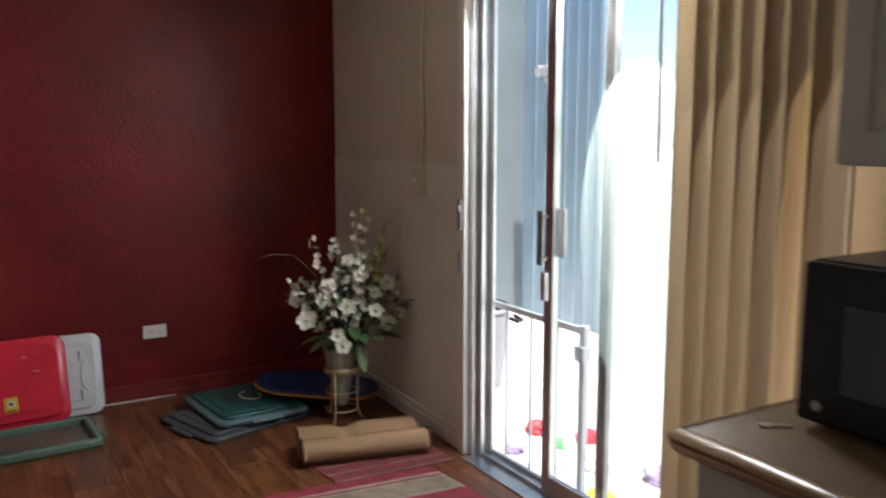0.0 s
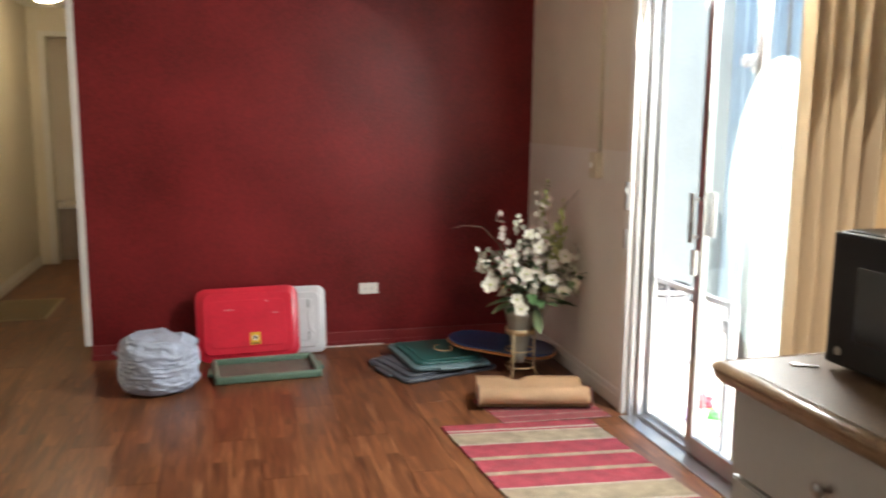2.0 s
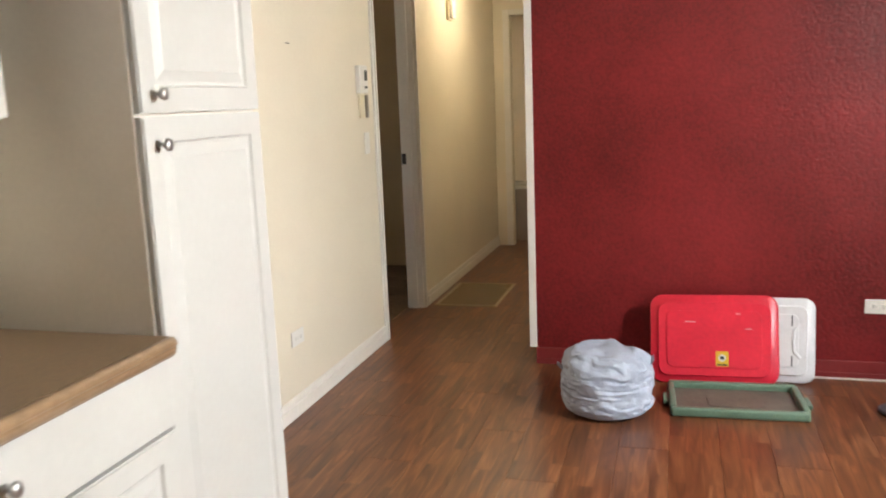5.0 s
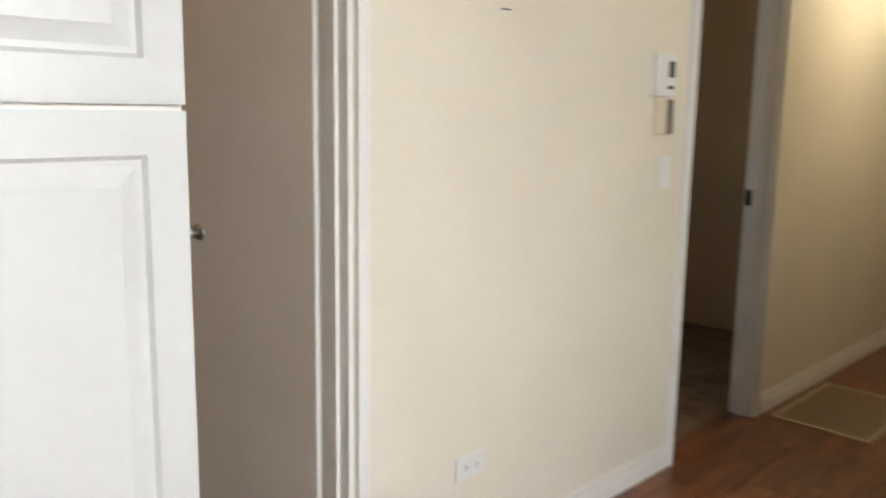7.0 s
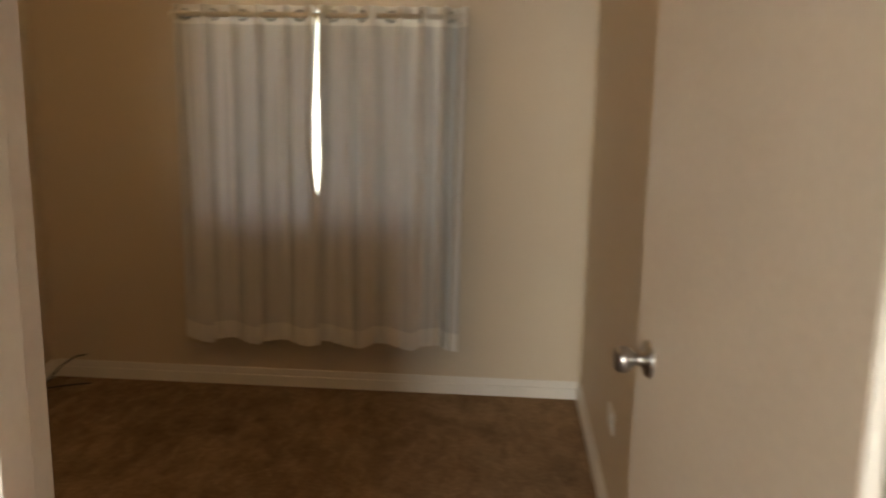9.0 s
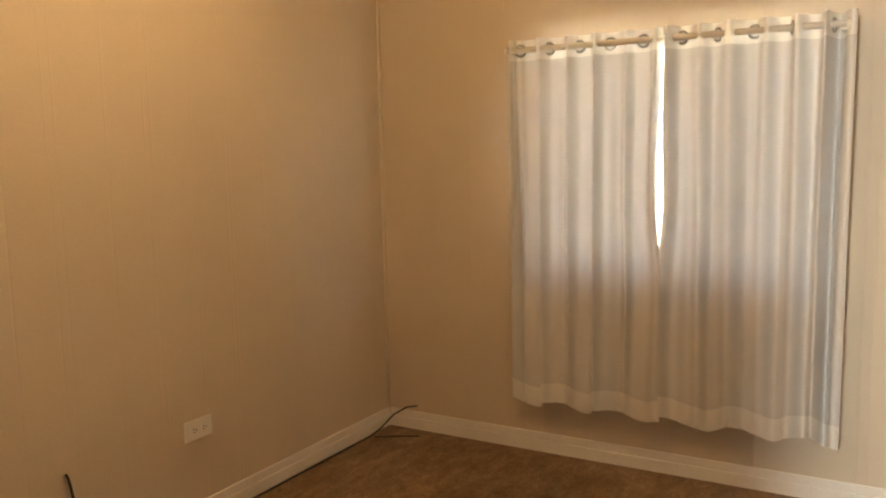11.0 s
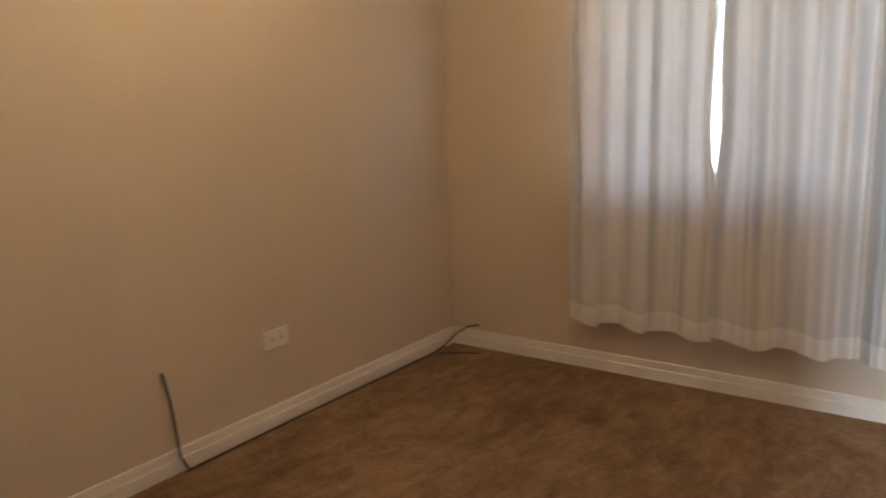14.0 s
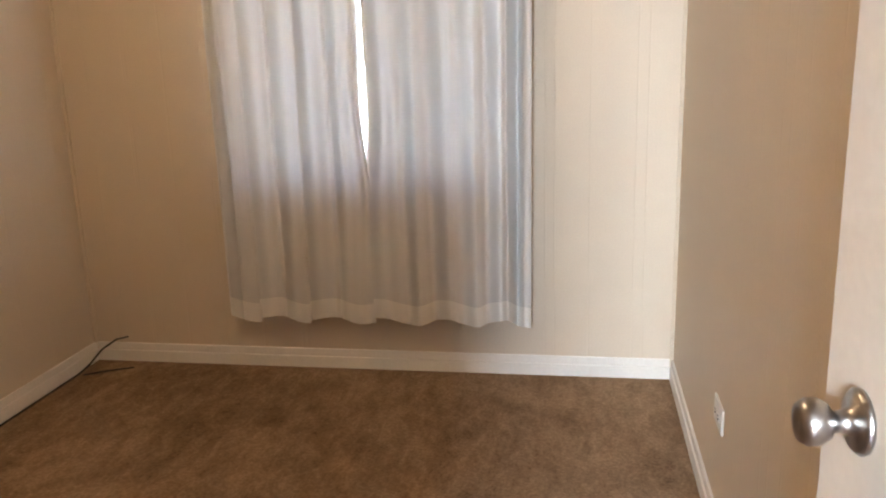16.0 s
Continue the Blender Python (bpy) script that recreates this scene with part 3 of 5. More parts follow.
casing("door_frame_1", XB, D1A, D1B, CEIL, 0.112, "white door frame of the bedroom", 2.05)
f2 = casing("door_frame_2", XB, D2A + 0.005, D2B, CEIL, 0.112, "white frame of the second room's doorway", 2.05)
part("strike_plate", turned(boxes((-0.105, 0.3505, 0.97, -0.078, 0.3555, 1.04)), Matrix()), M["slot"], f2, "dark metal strike plate")
t = thing("door_frame_3", -0.71, HY, 0, "cream door frame at the end of the hall", "door frame", kind="structure")
part("casing", boxes((-0.41, -0.014, 0, -0.352, 0, 2.15), bevel=0.003), M["white"], t)
part("casing", boxes((0.352, -0.014, 0, 0.41, 0, 2.15), bevel=0.003), M["white"], t)
part("head_casing", boxes((-0.351, -0.014, 2.102, 0.351, 0, 2.15), bevel=0.003), M["white"], t)

# bathtub past the hall's end
t = thing("bathtub", -0.75, 8.3, 0, "brown panelled bathtub with a pale rim", "bathtub")
part("apron", boxes((-0.7, -0.12, -0.012, 0.7, -0.09, 0.5), bevel=0.006), M["tub"], t)
part("rim", boxes((-0.7, -0.14, 0.5, 0.7, 0.28, 0.545), bevel=0.012), M["tubrim"], t, "pale glossy tub rim")


# ---- cabinets
def panel_door(w, h, arch=False):
    """Raised-panel door, its face towards +x, standing on z=0, centred on y."""
    bm = bmesh.new()
    bm_box(bm, -0.019, -w / 2, 0, 0, w / 2, h)
    bmesh.ops.recalc_face_normals(bm, faces=bm.faces[:])
    f = [q for q in bm.faces if q.normal.x > 0.9][0]
    m = min(0.058, w * 0.2)
    for th, dz in ((m, 0.0), (0.006, -0.007), (0.008, 0.0), (0.022, 0.006), (0.004, 0.0015)):
        bmesh.ops.inset_individual(bm, faces=[f], thickness=th, depth=dz, use_even_offset=True)
    es = [e for e in bm.edges if all(abs(abs(v.co.y) - w / 2) < 1e-5 or abs(v.co.z) < 1e-5 or abs(v.co.z - h) < 1e-5 for v in e.verts) and all(abs(v.co.x) < 1e-5 for v in e.verts)]
    bmesh.ops.bevel(bm, geom=es, offset=0.004, segments=2, affect="EDGES")
    return bm


KNOB = [(0.004, 0), (0.008, 0.001), (0.008, 0.004), (0.0045, 0.007), (0.0045, 0.016), (0.012, 0.02), (0.0155, 0.025), (0.0145, 0.030), (0.008, 0.033), (0.002, 0.034)]


def cab_knob(parent, y, z, x=0.0):
    bm = turned(lathe(KNOB, 16), Matrix.Translation((x, y, z)) @ Matrix.Rotation(radians(90), 4, "Y"))
    return part("knob", bm, M["nickel"], parent, "round brushed nickel knob", True)


def cabinet(name, x, y0, y1, z0, z1, depth, fronts, label, group="kitchen cabinets", face=1, side=None, toe=0.0):
    """A carcass whose front is at x; fronts: (kind, ya, yb, za, zb, knob_y, knob_z) in metres from (y0, z0)."""
    t = thing(name, x, y0, z0, label, "cabinet", group)
    if face < 0:
        t.rotation_euler = (0, 0, math.pi)
        t.location = (x, y1, z0)
    w, h = y1 - y0, z1 - z0
    part("body", boxes((-depth, 0.0, toe, -0.0215, w, h), bevel=0.0015, seg=1), side or M["cab"], t)
    if toe:
        part("toe_kick", boxes((-depth, 0.005, 0, -0.07, w - 0.005, toe)), M["cab"], t)
    for kind, ya, yb, za, zb, ky, kz in fronts:
        fw, fh = yb - ya, zb - za
        if kind == "door":
            bm = panel_door(fw, fh)
        else:
            bm = boxes((-0.019, -fw / 2, 0, 0, fw / 2, fh), bevel=0.004)
        d = part("drawer_front" if kind == "drawer" else "door", turned(bm, Matrix.Translation((0, (ya + yb) / 2, za))), M["cab"], t)
        if ky is not None:
            cab_knob(d, ky, kz)
    return t


PF, PY0, PY1 = -0.715, 1.965, 2.515
cabinet("pantry_cabinet", PF, PY0, PY1, 0, 2.2, abs(XB - PF) - 0.002,
        [("door", 0.004, 0.546, 0.10, 1.364, 0.055, 1.30), ("door", 0.004, 0.546, 1.372, 2.19, 0.055, 1.415)],
        "tall white raised-panel pantry cabinet with two doors", side=M["cabside"], toe=0.095)
BF = -0.66
for ya, yb, lab in ((0.985, 1.905, "white base cabinet with a drawer over two doors"), (0.03, 0.982, "white base cabinet beside the pantry run")):
    w = yb - ya
    cabinet("base_cabinet", BF, ya, yb, 0, 0.844, abs(XB - BF) - 0.002,
            [("drawer", 0.004, w - 0.004, 0.672, 0.837, w * 0.46, 0.757), ("door", 0.004, w * 0.47, 0.10, 0.662, w * 0.47 - 0.03, 0.622), ("door", w * 0.47 + 0.004, w - 0.004, 0.10, 0.662, w * 0.47 + 0.04, 0.622)],
            lab, toe=0.095)
cabinet("wall_cabinet", -0.945, 0.95, 1.835, 1.372, 2.2, abs(XB + 0.945) - 0.002,
        [("door", 0.004, 0.435, 0.004, 0.822, 0.395, 0.05), ("door", 0.441, 0.881, 0.004, 0.822, 0.485, 0.05)], "white raised-panel wall cabinet over the counter")


def worktop(name, label, front, back, y0, y1, face, end):
    """Laminate top with a rolled wooden-look nose along the front (and one end) and a backsplash."""
    t = thing(name, front, y0, 0.844, label, "worktop")
    s = face
    d = abs(front - back) - 0.02
    part("top", boxes((-s * 0.018, 0, 0, -s * d, y1 - y0, 0.038), bevel=0.002, seg=1), M["counter"], t)
    prof = [(0, 0.038), (0.010, 0.037), (0.018, 0.030), (0.020, 0.021), (0.016, 0.016), (0.0165, 0.011), (0.013, 0.0), (0.006, -0.008), (0.0, -0.009)]
    bm = bmesh.new()

    def sweep(a, b):
        ra = [bm.verts.new(a(u, v)) for u, v in prof]
        rb = [bm.verts.new(b(u, v)) for u, v in prof]
        k = len(prof)
        for i in range(k):
            bm.faces.new((ra[i], ra[(i + 1) % k], rb[(i + 1) % k], rb[i]))
        bm.faces.new(ra[::-1])
        bm.faces.new(rb)
    L = y1 - y0
    ext = 1.0 if end else 0.0
    sweep(lambda u, v: (s * (u - 0.018), 0, v), lambda u, v: (s * (u - 0.018), L + ext * u, v))
    if end:
        sweep(lambda u, v: (s * (u - 0.018), L + u, v), lambda u, v: (-s * d, L + u, v))
    part("edge", bm, M["nose"], t, "rolled brown wood-look counter edge", True)
    part("backsplash", boxes((-s * (d - 0.02), 0, 0.0385, -s * d, L, 0.125), bevel=0.006), M["counter"], t)
    return t


worktop("counter", "brown speckled laminate counter beside the pantry", -0.635, XB, 0.03, 1.90, 1, False)

# ---- the side with the sliding door
worktop("counter", "brown laminate counter with a rolled edge under the microwave", 1.508, XR, 0.40, 1.038, -1, True)
cabinet("base_cabinet", 1.553, 0.40, 1.033, 0, 0.844, XR - 1.553 - 0.005,
        [("drawer", 0.004, 0.629, 0.637, 0.832, 0.30, 0.727), ("door", 0.004, 0.629, 0.10, 0.627, 0.56, 0.58)], "white base cabinet with one drawer by the sliding door", face=-1, toe=0.095)
cabinet("wall_cabinet", 1.89, 0.16, 1.04, 1.322, 2.2, XR - 1.89 - 0.005,
        [("door", 0.004, 0.437, 0.004, 0.873, 0.40, 0.05), ("door", 0.443, 0.876, 0.004, 0.873, 0.48, 0.05)], "white raised-panel wall cabinet over the microwave", face=-1)

t = thing("microwave_oven", 1.708, 0.445, 0.882, "black microwave oven on the brown counter", "microwave")
part("body", boxes((0.022, 0.0, 0.012, 0.37, 0.51, 0.29), bevel=0.008), M["black"], t)
part("door", boxes((-0.004, 0.125, 0.014, 0.021, 0.509, 0.288), bevel=0.008), M["black"], t)
part("window", boxes((-0.0075, 0.165, 0.075, -0.0045, 0.43, 0.225), bevel=0.001, seg=1), M["blackglass"], t, "dark glossy door window")
part("control_panel", boxes((-0.004, 0.0, 0.014, 0.021, 0.12, 0.288), bevel=0.006), M["blackglass"], t)
part("emblem", turned(lathe([(0.009, 0), (0.009, 0.002)], 16), Matrix.Translation((-0.0045, 0.47, 0.045)) @ Matrix.Rotation(radians(-90), 4, "Y")), M["nickel"], t, "round grey emblem")
for fx in (0.05, 0.33):
    for fy in (0.04, 0.47):
        part("foot", turned(lathe([(0.012, 0), (0.014, 0.012)], 12), Matrix.Translation((fx, fy, 0.0005))), M["black"], t)

t = thing("key", 1.655, 0.975, 0.882, "small silver key lying on the counter", "key")
t.rotation_euler = (0, 0, radians(-35))
bm = turned(lathe([(0.011, 0), (0.012, 0.001), (0.011, 0.0025)], 14), Matrix.Translation((0, 0, 0.001)))
part("bow", bm, M["alu"], t)
part("blade", boxes((0.010, -0.003, 0.001, 0.042, 0.004, 0.0032), (0.022, -0.006, 0.001, 0.026, -0.002, 0.0032), (0.032, -0.0055, 0.001, 0.036, -0.002, 0.0032)), M["alu"], t)

# refrigerator with a bowed handle strip
t = thing("refrigerator", 1.51, -0.40, 0, "old almond top-freezer refrigerator with bowed handles", "refrigerator")
FH = 0.80
part("body", boxes((0.075, 0, 0.03, 0.80, FH, 1.68), bevel=0.008), M["almond"], t)
for z0, z1, nm in ((0.06, 1.115, "door"), (1.13, 1.68, "freezer_door")):
    d = part(nm, boxes((0.0, 0.0, z0, 0.072, FH, z1), bevel=0.016, seg=3), M["almond"], t)
    bm = bmesh.new()
    n = 14
    up = nm == "freezer_door"
    pts = []
    for i in range(n + 1):
        u = i / n
        z = (1.135 + 0.52 * u) if up else (1.11 - 0.66 * u)
        pts.append((-0.125 * math.cos(u * math.pi / 2) ** (1.0 if up else 0.5) - 0.002, z))
    rings = []
    for ox, z in pts:
        rings.append([bm.verts.new(p) for p in ((0.003, FH - 0.012, z), (ox, FH - 0.010, z), (ox - 0.004, FH - 0.022, z), (ox, FH - 0.045, z), (0.003, FH - 0.045, z))])
    for a, b in zip(rings, rings[1:]):
        for i in range(5):
            bm.faces.new((a[i], a[(i + 1) % 5], b[(i + 1) % 5], b[i]))
    bm.faces.new(rings[0]), bm.faces.new(rings[-1][::-1])
    part("handle", bm, M["almondtrim"], d, "yellowed plastic bowed handle")
part("hinge_strip", boxes((0.002, 0.01, 1.116, 0.07, FH - 0.004, 1.129)), M["slot"], t)
for fx in (0.12, 0.74):
    for fy in (0.06, FH - 0.06):
        part("foot", turned(lathe([(0.02, -0.0115), (0.02, 0.032)], 12), Matrix.Translation((fx, fy, 0))), M["black"], t)

# sliding door
XG = XR + 0.03
t = thing("sliding_door", XG, 2.15, 0, "aluminium sliding glass door standing half open", "sliding door", kind="structure")


def sd(nm, mt, *bs, bevel=0.003, label="", parent=None):
    bm = boxes(*bs, bevel=bevel)
    bmesh.ops.translate(bm, vec=(-XG, -2.15, 0), verts=bm.verts[:])
    return part(nm, bm, mt, parent or t, label)


sd("jamb_trim", M["white"], (XR - 0.03, 2.985, 0, XR - 0.001, 3.035, 2.05), label="white chipped jamb trim")
sd("jamb", M["alu"], (XR - 0.005, 2.955, 0.0, XR + 0.11, 2.984, 2.03))
sd("jamb_channel", M["alu"], (XR + 0.02, 2.925, 0.0, XR + 0.035, 2.954, 2.03), (XR + 0.075, 2.925, 0.0, XR + 0.09, 2.954, 2.03))
sd("jamb", M["alu"], (XR - 0.005, 1.285, 0.0, XR + 0.11, 1.31, 2.03))
sd("head", M["alu"], (XR - 0.005, 1.311, 2.005, XR + 0.11, 2.954, 2.04))
sd("sill_track", M["alu"], (XR - 0.06, 1.29, -0.011, XR + 0.12, 2.954, 0.006), (XR + 0.025, 1.312, 0.006, XR + 0.03, 2.924, 0.02), (XR + 0.08, 1.312, 0.006, XR + 0.085, 2.924, 0.02), bevel=0.001)
p1 = sd("sliding_panel", M["alu"], (XR + 0.012, 2.443, 0.021, XR + 0.042, 2.493, 2.0), (XR + 0.012, 1.33, 0.021, XR + 0.042, 1.38, 2.0),
        (XR + 0.013, 1.381, 0.021, XR + 0.041, 2.442, 0.09), (XR + 0.013, 1.381, 1.94, XR + 0.041, 2.442, 2.0))
g = sd("pane", M["glass"], (XR + 0.025, 1.381, 0.091, XR + 0.029, 2.442, 1.939), bevel=0.0, parent=t)
g.visible_shadow = False
p2 = sd("fixed_panel", M["darkalu"], (XR + 0.066, 2.200, 0.021, XR + 0.098, 2.245, 2.0), (XR + 0.066, 1.33, 0.021, XR + 0.098, 1.37, 2.0),
        (XR + 0.067, 1.371, 0.021, XR + 0.097, 2.199, 0.07), (XR + 0.067, 1.371, 1.95, XR + 0.097, 2.199, 2.0))
g = sd("pane", M["glass"], (XR + 0.08, 1.371, 0.071, XR + 0.084, 2.199, 1.949), bevel=0.0, parent=t)
g.visible_shadow = False
sd("pull_handle", M["darkalu"], (XR - 0.032, 2.453, 0.905, XR - 0.022, 2.483, 1.105), (XR - 0.022, 2.461, 0.92, XR + 0.012, 2.475, 0.935), (XR - 0.022, 2.461, 1.075, XR + 0.012, 2.475, 1.09), label="dark metal pull handle")
sd("outer_pull", M["white"], (XR + 0.043, 2.413, 0.93, XR + 0.052, 2.443, 1.11), label="grey outer pull plate")
sd("lock", M["alu"], (XR - 0.012, 2.456, 0.77, XR + 0.011, 2.484, 0.875), label="chrome thumb latch")
# oval etched into the sliding pane: frosted ground with a lighthouse left in it
YO, ZO = 2.03, 1.07
film = [(YO + 0.275 * math.cos(2 * math.pi * k / 48), ZO + 0.54 * math.sin(2 * math.pi * k / 48)) for k in range(48)]
bm = bmesh.new()
bm.faces.new([bm.verts.new((XR + 0.0235 - XG, y - 2.15, z)) for y, z in film])
r = bmesh.ops.extrude_face_region(bm, geom=bm.faces[:])
bmesh.ops.translate(bm, vec=(0.0008, 0, 0), verts=[v for v in r["geom"] if isinstance(v, bmesh.types.BMVert)])
bmesh.ops.recalc_face_normals(bm, faces=bm.faces[:])
g = part("etched_oval", bm, M["frost"], t, "frosted oval with an etched lighthouse")
g.visible_shadow = False
for k in range(7):
    hw, za = 0.036 - 0.003 * k, ZO - 0.20 + 0.072 * k
    part("lighthouse_band", turned(boxes((0, -hw, 0, 0.0006, hw, 0.05)), Matrix.Translation((XR + 0.0222 - XG, YO - 0.06 - 2.15, za))), M["frost"], g)
part("lighthouse_lantern", turned(boxes((0, -0.024, 0, 0.0006, 0.024, 0.012), (0, -0.012, 0.013, 0.0006, 0.012, 0.05), (0, -0.02, 0.051, 0.0006, 0.02, 0.058), bevel=0), Matrix.Translation((XR + 0.0222 - XG, YO - 0.06 - 2.15, ZO + 0.31))), M["frost"], g)
for by, bz in ((0.06, 0.40), (-0.02, 0.43), (-0.10, 0.36)):
    part("bird", tube(bmesh.new(), [(XR + 0.0225 - XG, YO + by - 2.15 - 0.022, ZO + bz + 0.008), (XR + 0.0225 - XG, YO + by - 2.15, ZO + bz), (XR + 0.0225 - XG, YO + by - 2.15 + 0.02, ZO + bz + 0.01)], 0.0012, 5), M["bin"], g)
sd("keeper", M["nickel"], (XR - 0.042, 2.995, 0.98, XR - 0.0305, 3.022, 1.11), (XR - 0.055, 2.99, 1.06, XR - 0.042, 3.0, 1.085), label="worn metal door keeper")
sd("keeper", M["nickel"], (XR - 0.040, 2.998, 0.80, XR - 0.0305, 3.018, 0.89), label="worn lower metal keeper")

# vertical blinds drawn to the counter side
t = thing("vertical_blinds", 2.20, 1.4, 2.1, "ivory vinyl vertical blinds drawn aside", "blinds")
part("head_rail", boxes((-0.02, -0.20, -0.02, 0.03, 1.60, 0.02), bevel=0.003), M["blind"], t)
yy = 0.283
k = 0
while yy > -0.16:
    bm = bmesh.new()
    ang = radians(24 + 7 * math.sin(k * 2.1))
    cols = []
    for i in range(9):
        u = (i / 8 - 0.5) * 0.089
        bow = 0.006 * (1 - (2 * i / 8 - 1) ** 2)
        px, py = -u * math.sin(ang) + bow, u * math.cos(ang)
        cols.append((bm.verts.new((px, yy + py, -0.02)), bm.verts.new((px, yy + py, -2.06))))
    for a, b in zip(cols, cols[1:]):
        bm.faces.new((a[0], b[0], b[1], a[1]))
    bmesh.ops.solidify(bm, geom=bm.faces[:], thickness=0.0012)
    part("slat", bm, M["blind"], t, smooth=True)
    yy -= 0.068 if k != 2 else 0.078
    k += 1
part("wand", tube(bmesh.new(), [(-0.02, 0.385, -0.02), (-0.02, 0.38, -0.4), (-0.018, 0.375, -0.80)], 0.005), M["darkalu"], t, "dark tilt wand")


# ---- outlets, switches, small wall things
def outlet(x, y, z, rz, label, w=0.118, h=0.068):
    t = thing("outlet", x, y, z, label, "outlet", "wall outlets")
    t.rotation_euler = (0, 0, radians(rz))
    part("plate", boxes((-w / 2, -0.007, -h / 2, w / 2, -0.0005, h / 2), bevel=0.0025), M["plate"], t)
    for s in (-1, 1):
        r = part("receptacle", turned(rounded(0.034, 0.028, 0.01, 0, 0.002), Matrix.Translation((s * 0.021, -0.0072, 0)) @ Matrix.Rotation(radians(90), 4, "X")), M["plate"], t)
        part("slots", boxes((s * 0.021 - 0.007, -0.0102, 0.004, s * 0.021 + 0.002, -0.0094, 0.0062), (s * 0.021 - 0.007, -0.0102, -0.0062, s * 0.021 + 0.002, -0.0094, -0.004), (s * 0.021 + 0.006, -0.0102, -0.002, s * 0.021 + 0.010, -0.0094, 0.002)), M["slot"], r)
    return t


outlet(1.333, YR, 0.353, 0, "white double outlet set sideways on the red wall")
outlet(XB, 3.62, 0.352, 90, "white double outlet on the cream wall")
outlet(-3.16, YL, 0.345, 180, "white double outlet on the panelled wall")
outlet(-3.27, YBR, 0.345, 0, "white double outlet behind the bedroom door")

t = thing("surface_switch", XR + 0.0055, 3.40, 1.165, "ivory surface-mounted switch box with a raceway above", "switch")
part("box", boxes((-0.042, -0.038, -0.065, -0.0005, 0.038, 0.065), bevel=0.004), M["ivory"], t)
part("toggle", boxes((-0.056, -0.006, -0.012, -0.0425, 0.006, 0.014), bevel=0.002), M["plate"], t)
part("raceway", boxes((-0.014, -0.013, 0.0655, -0.0005, 0.011, CEIL - 1.166), bevel=0.002), M["ivory"], t, "thin painted cable raceway")

t = thing("thermostat", XB, 4.56, 1.497, "white wall thermostat with a small grey screen", "thermostat")
part("case", boxes((0.0005, -0.062, -0.07, 0.028, 0.052, 0.075), bevel=0.005), M["plate"], t)
part("screen", boxes((0.0285, 0.0, -0.005, 0.0295, 0.042, 0.05)), M["lcd"], t, "small grey display")
part("buttons", boxes((0.0285, 0.0, -0.045, 0.030, 0.036, -0.033)), M["lcd"], t)
t = thing("note_holder", XB, 4.58, 1.358, "yellowed card holder under the thermostat", "control")
part("card", boxes((0.0005, -0.06, -0.06, 0.012, 0.012, 0.06), bevel=0.001, seg=1), M["ivory"], t)
part("scale", boxes((0.0005, 0.014, -0.06, 0.018, 0.05, 0.06), bevel=0.002), M["darkalu"], t, "dark metal side strip")
t = thing("light_switch", XB, 4.615, 1.16, "white rocker light switch", "switch")
part("plate", boxes((0.0005, -0.035, -0.058, 0.006, 0.035, 0.058), bevel=0.002), M["plate"], t)
part("rocker", boxes((0.0062, -0.015, -0.033, 0.010, 0.015, 0.033), bevel=0.002), M["plate"], t)
t = thing("door_chime", XB, 6.40, 2.03, "cream wall chime box in the hall", "door chime")
part("base", boxes((0.0005, -0.06, -0.085, 0.02, 0.06, 0.085), bevel=0.004), M["ivory"], t)
part("cover", boxes((0.0205, -0.045, -0.075, 0.05, 0.045, 0.075), bevel=0.01), M["white"], t)
t = thing("nail_hole", XB, 3.73, 1.645, "small pencil scratch on the cream wall", "mark", kind="structure")
part("mark", boxes((0.0002, -0.02, -0.002, 0.001, 0.02, 0.002)), M["slot"], t)

t = thing("floor_register", -0.945, 5.94, 0.0, "tan metal floor grille in the hall", "floor register")
part("frame", boxes((-0.215, -0.345, 0.001, -0.195, 0.345, 0.007), (0.195, -0.345, 0.001, 0.215, 0.345, 0.007), (-0.195, -0.345, 0.001, 0.195, -0.325, 0.007), (-0.195, 0.325, 0.001, 0.195, 0.345, 0.007)), M["register"], t)
part("backing", boxes((-0.194, -0.324, 0.0005, 0.194, 0.324, 0.0015)), M["padedge"], t)
for i in range(26):
    y = -0.315 + i * 0.0252
    part("slat", boxes((-0.194, y - 0.0035, 0.0018, 0.194, y + 0.0035, 0.005)), M["register"], t)

t = thing("ceiling_lamp", -0.75, 6.39, CEIL, "lit white dome ceiling lamp in the hall", "ceiling lamp")
part("canopy", turned(lathe([(0.135, -0.03), (0.14, -0.02), (0.14, -0.0005)], 32), Matrix()), M["brass"], t, "", True)
part("shade", lathe([(0.01, -0.150), (0.06, -0.142), (0.10, -0.115), (0.125, -0.07), (0.13, -0.031)], 32), M["globe"], t, "glowing frosted glass dome", True)

# ---- bedroom door, opened inward
t = thing("bedroom_door", XBB - 0.004, D1B + 0.002, 0, "cream flush door standing open with a satin knob", "door")
t.rotation_euler = (0, 0, radians(180 + 6.0))
part("leaf", boxes((0.004, 0.0, 0.012, 0.545, 0.035, 2.02), bevel=0.002), M["door"], t)
part("edge", boxes((0.0005, 0.001, 0.013, 0.0035, 0.034, 2.019)), M["white"], t, "white painted hinge edge")
ROSE = [(0.002, 0), (0.032, 0.0), (0.033, 0.004), (0.028, 0.009), (0.014, 0.012), (0.011, 0.022), (0.012, 0.030), (0.020, 0.036), (0.026, 0.046), (0.026, 0.058), (0.021, 0.066), (0.010, 0.0675), (0.002, 0.066)]
ROSE = [(r * (0.72 if z < 0.03 else 0.64), z * 0.64) for r, z in ROSE]
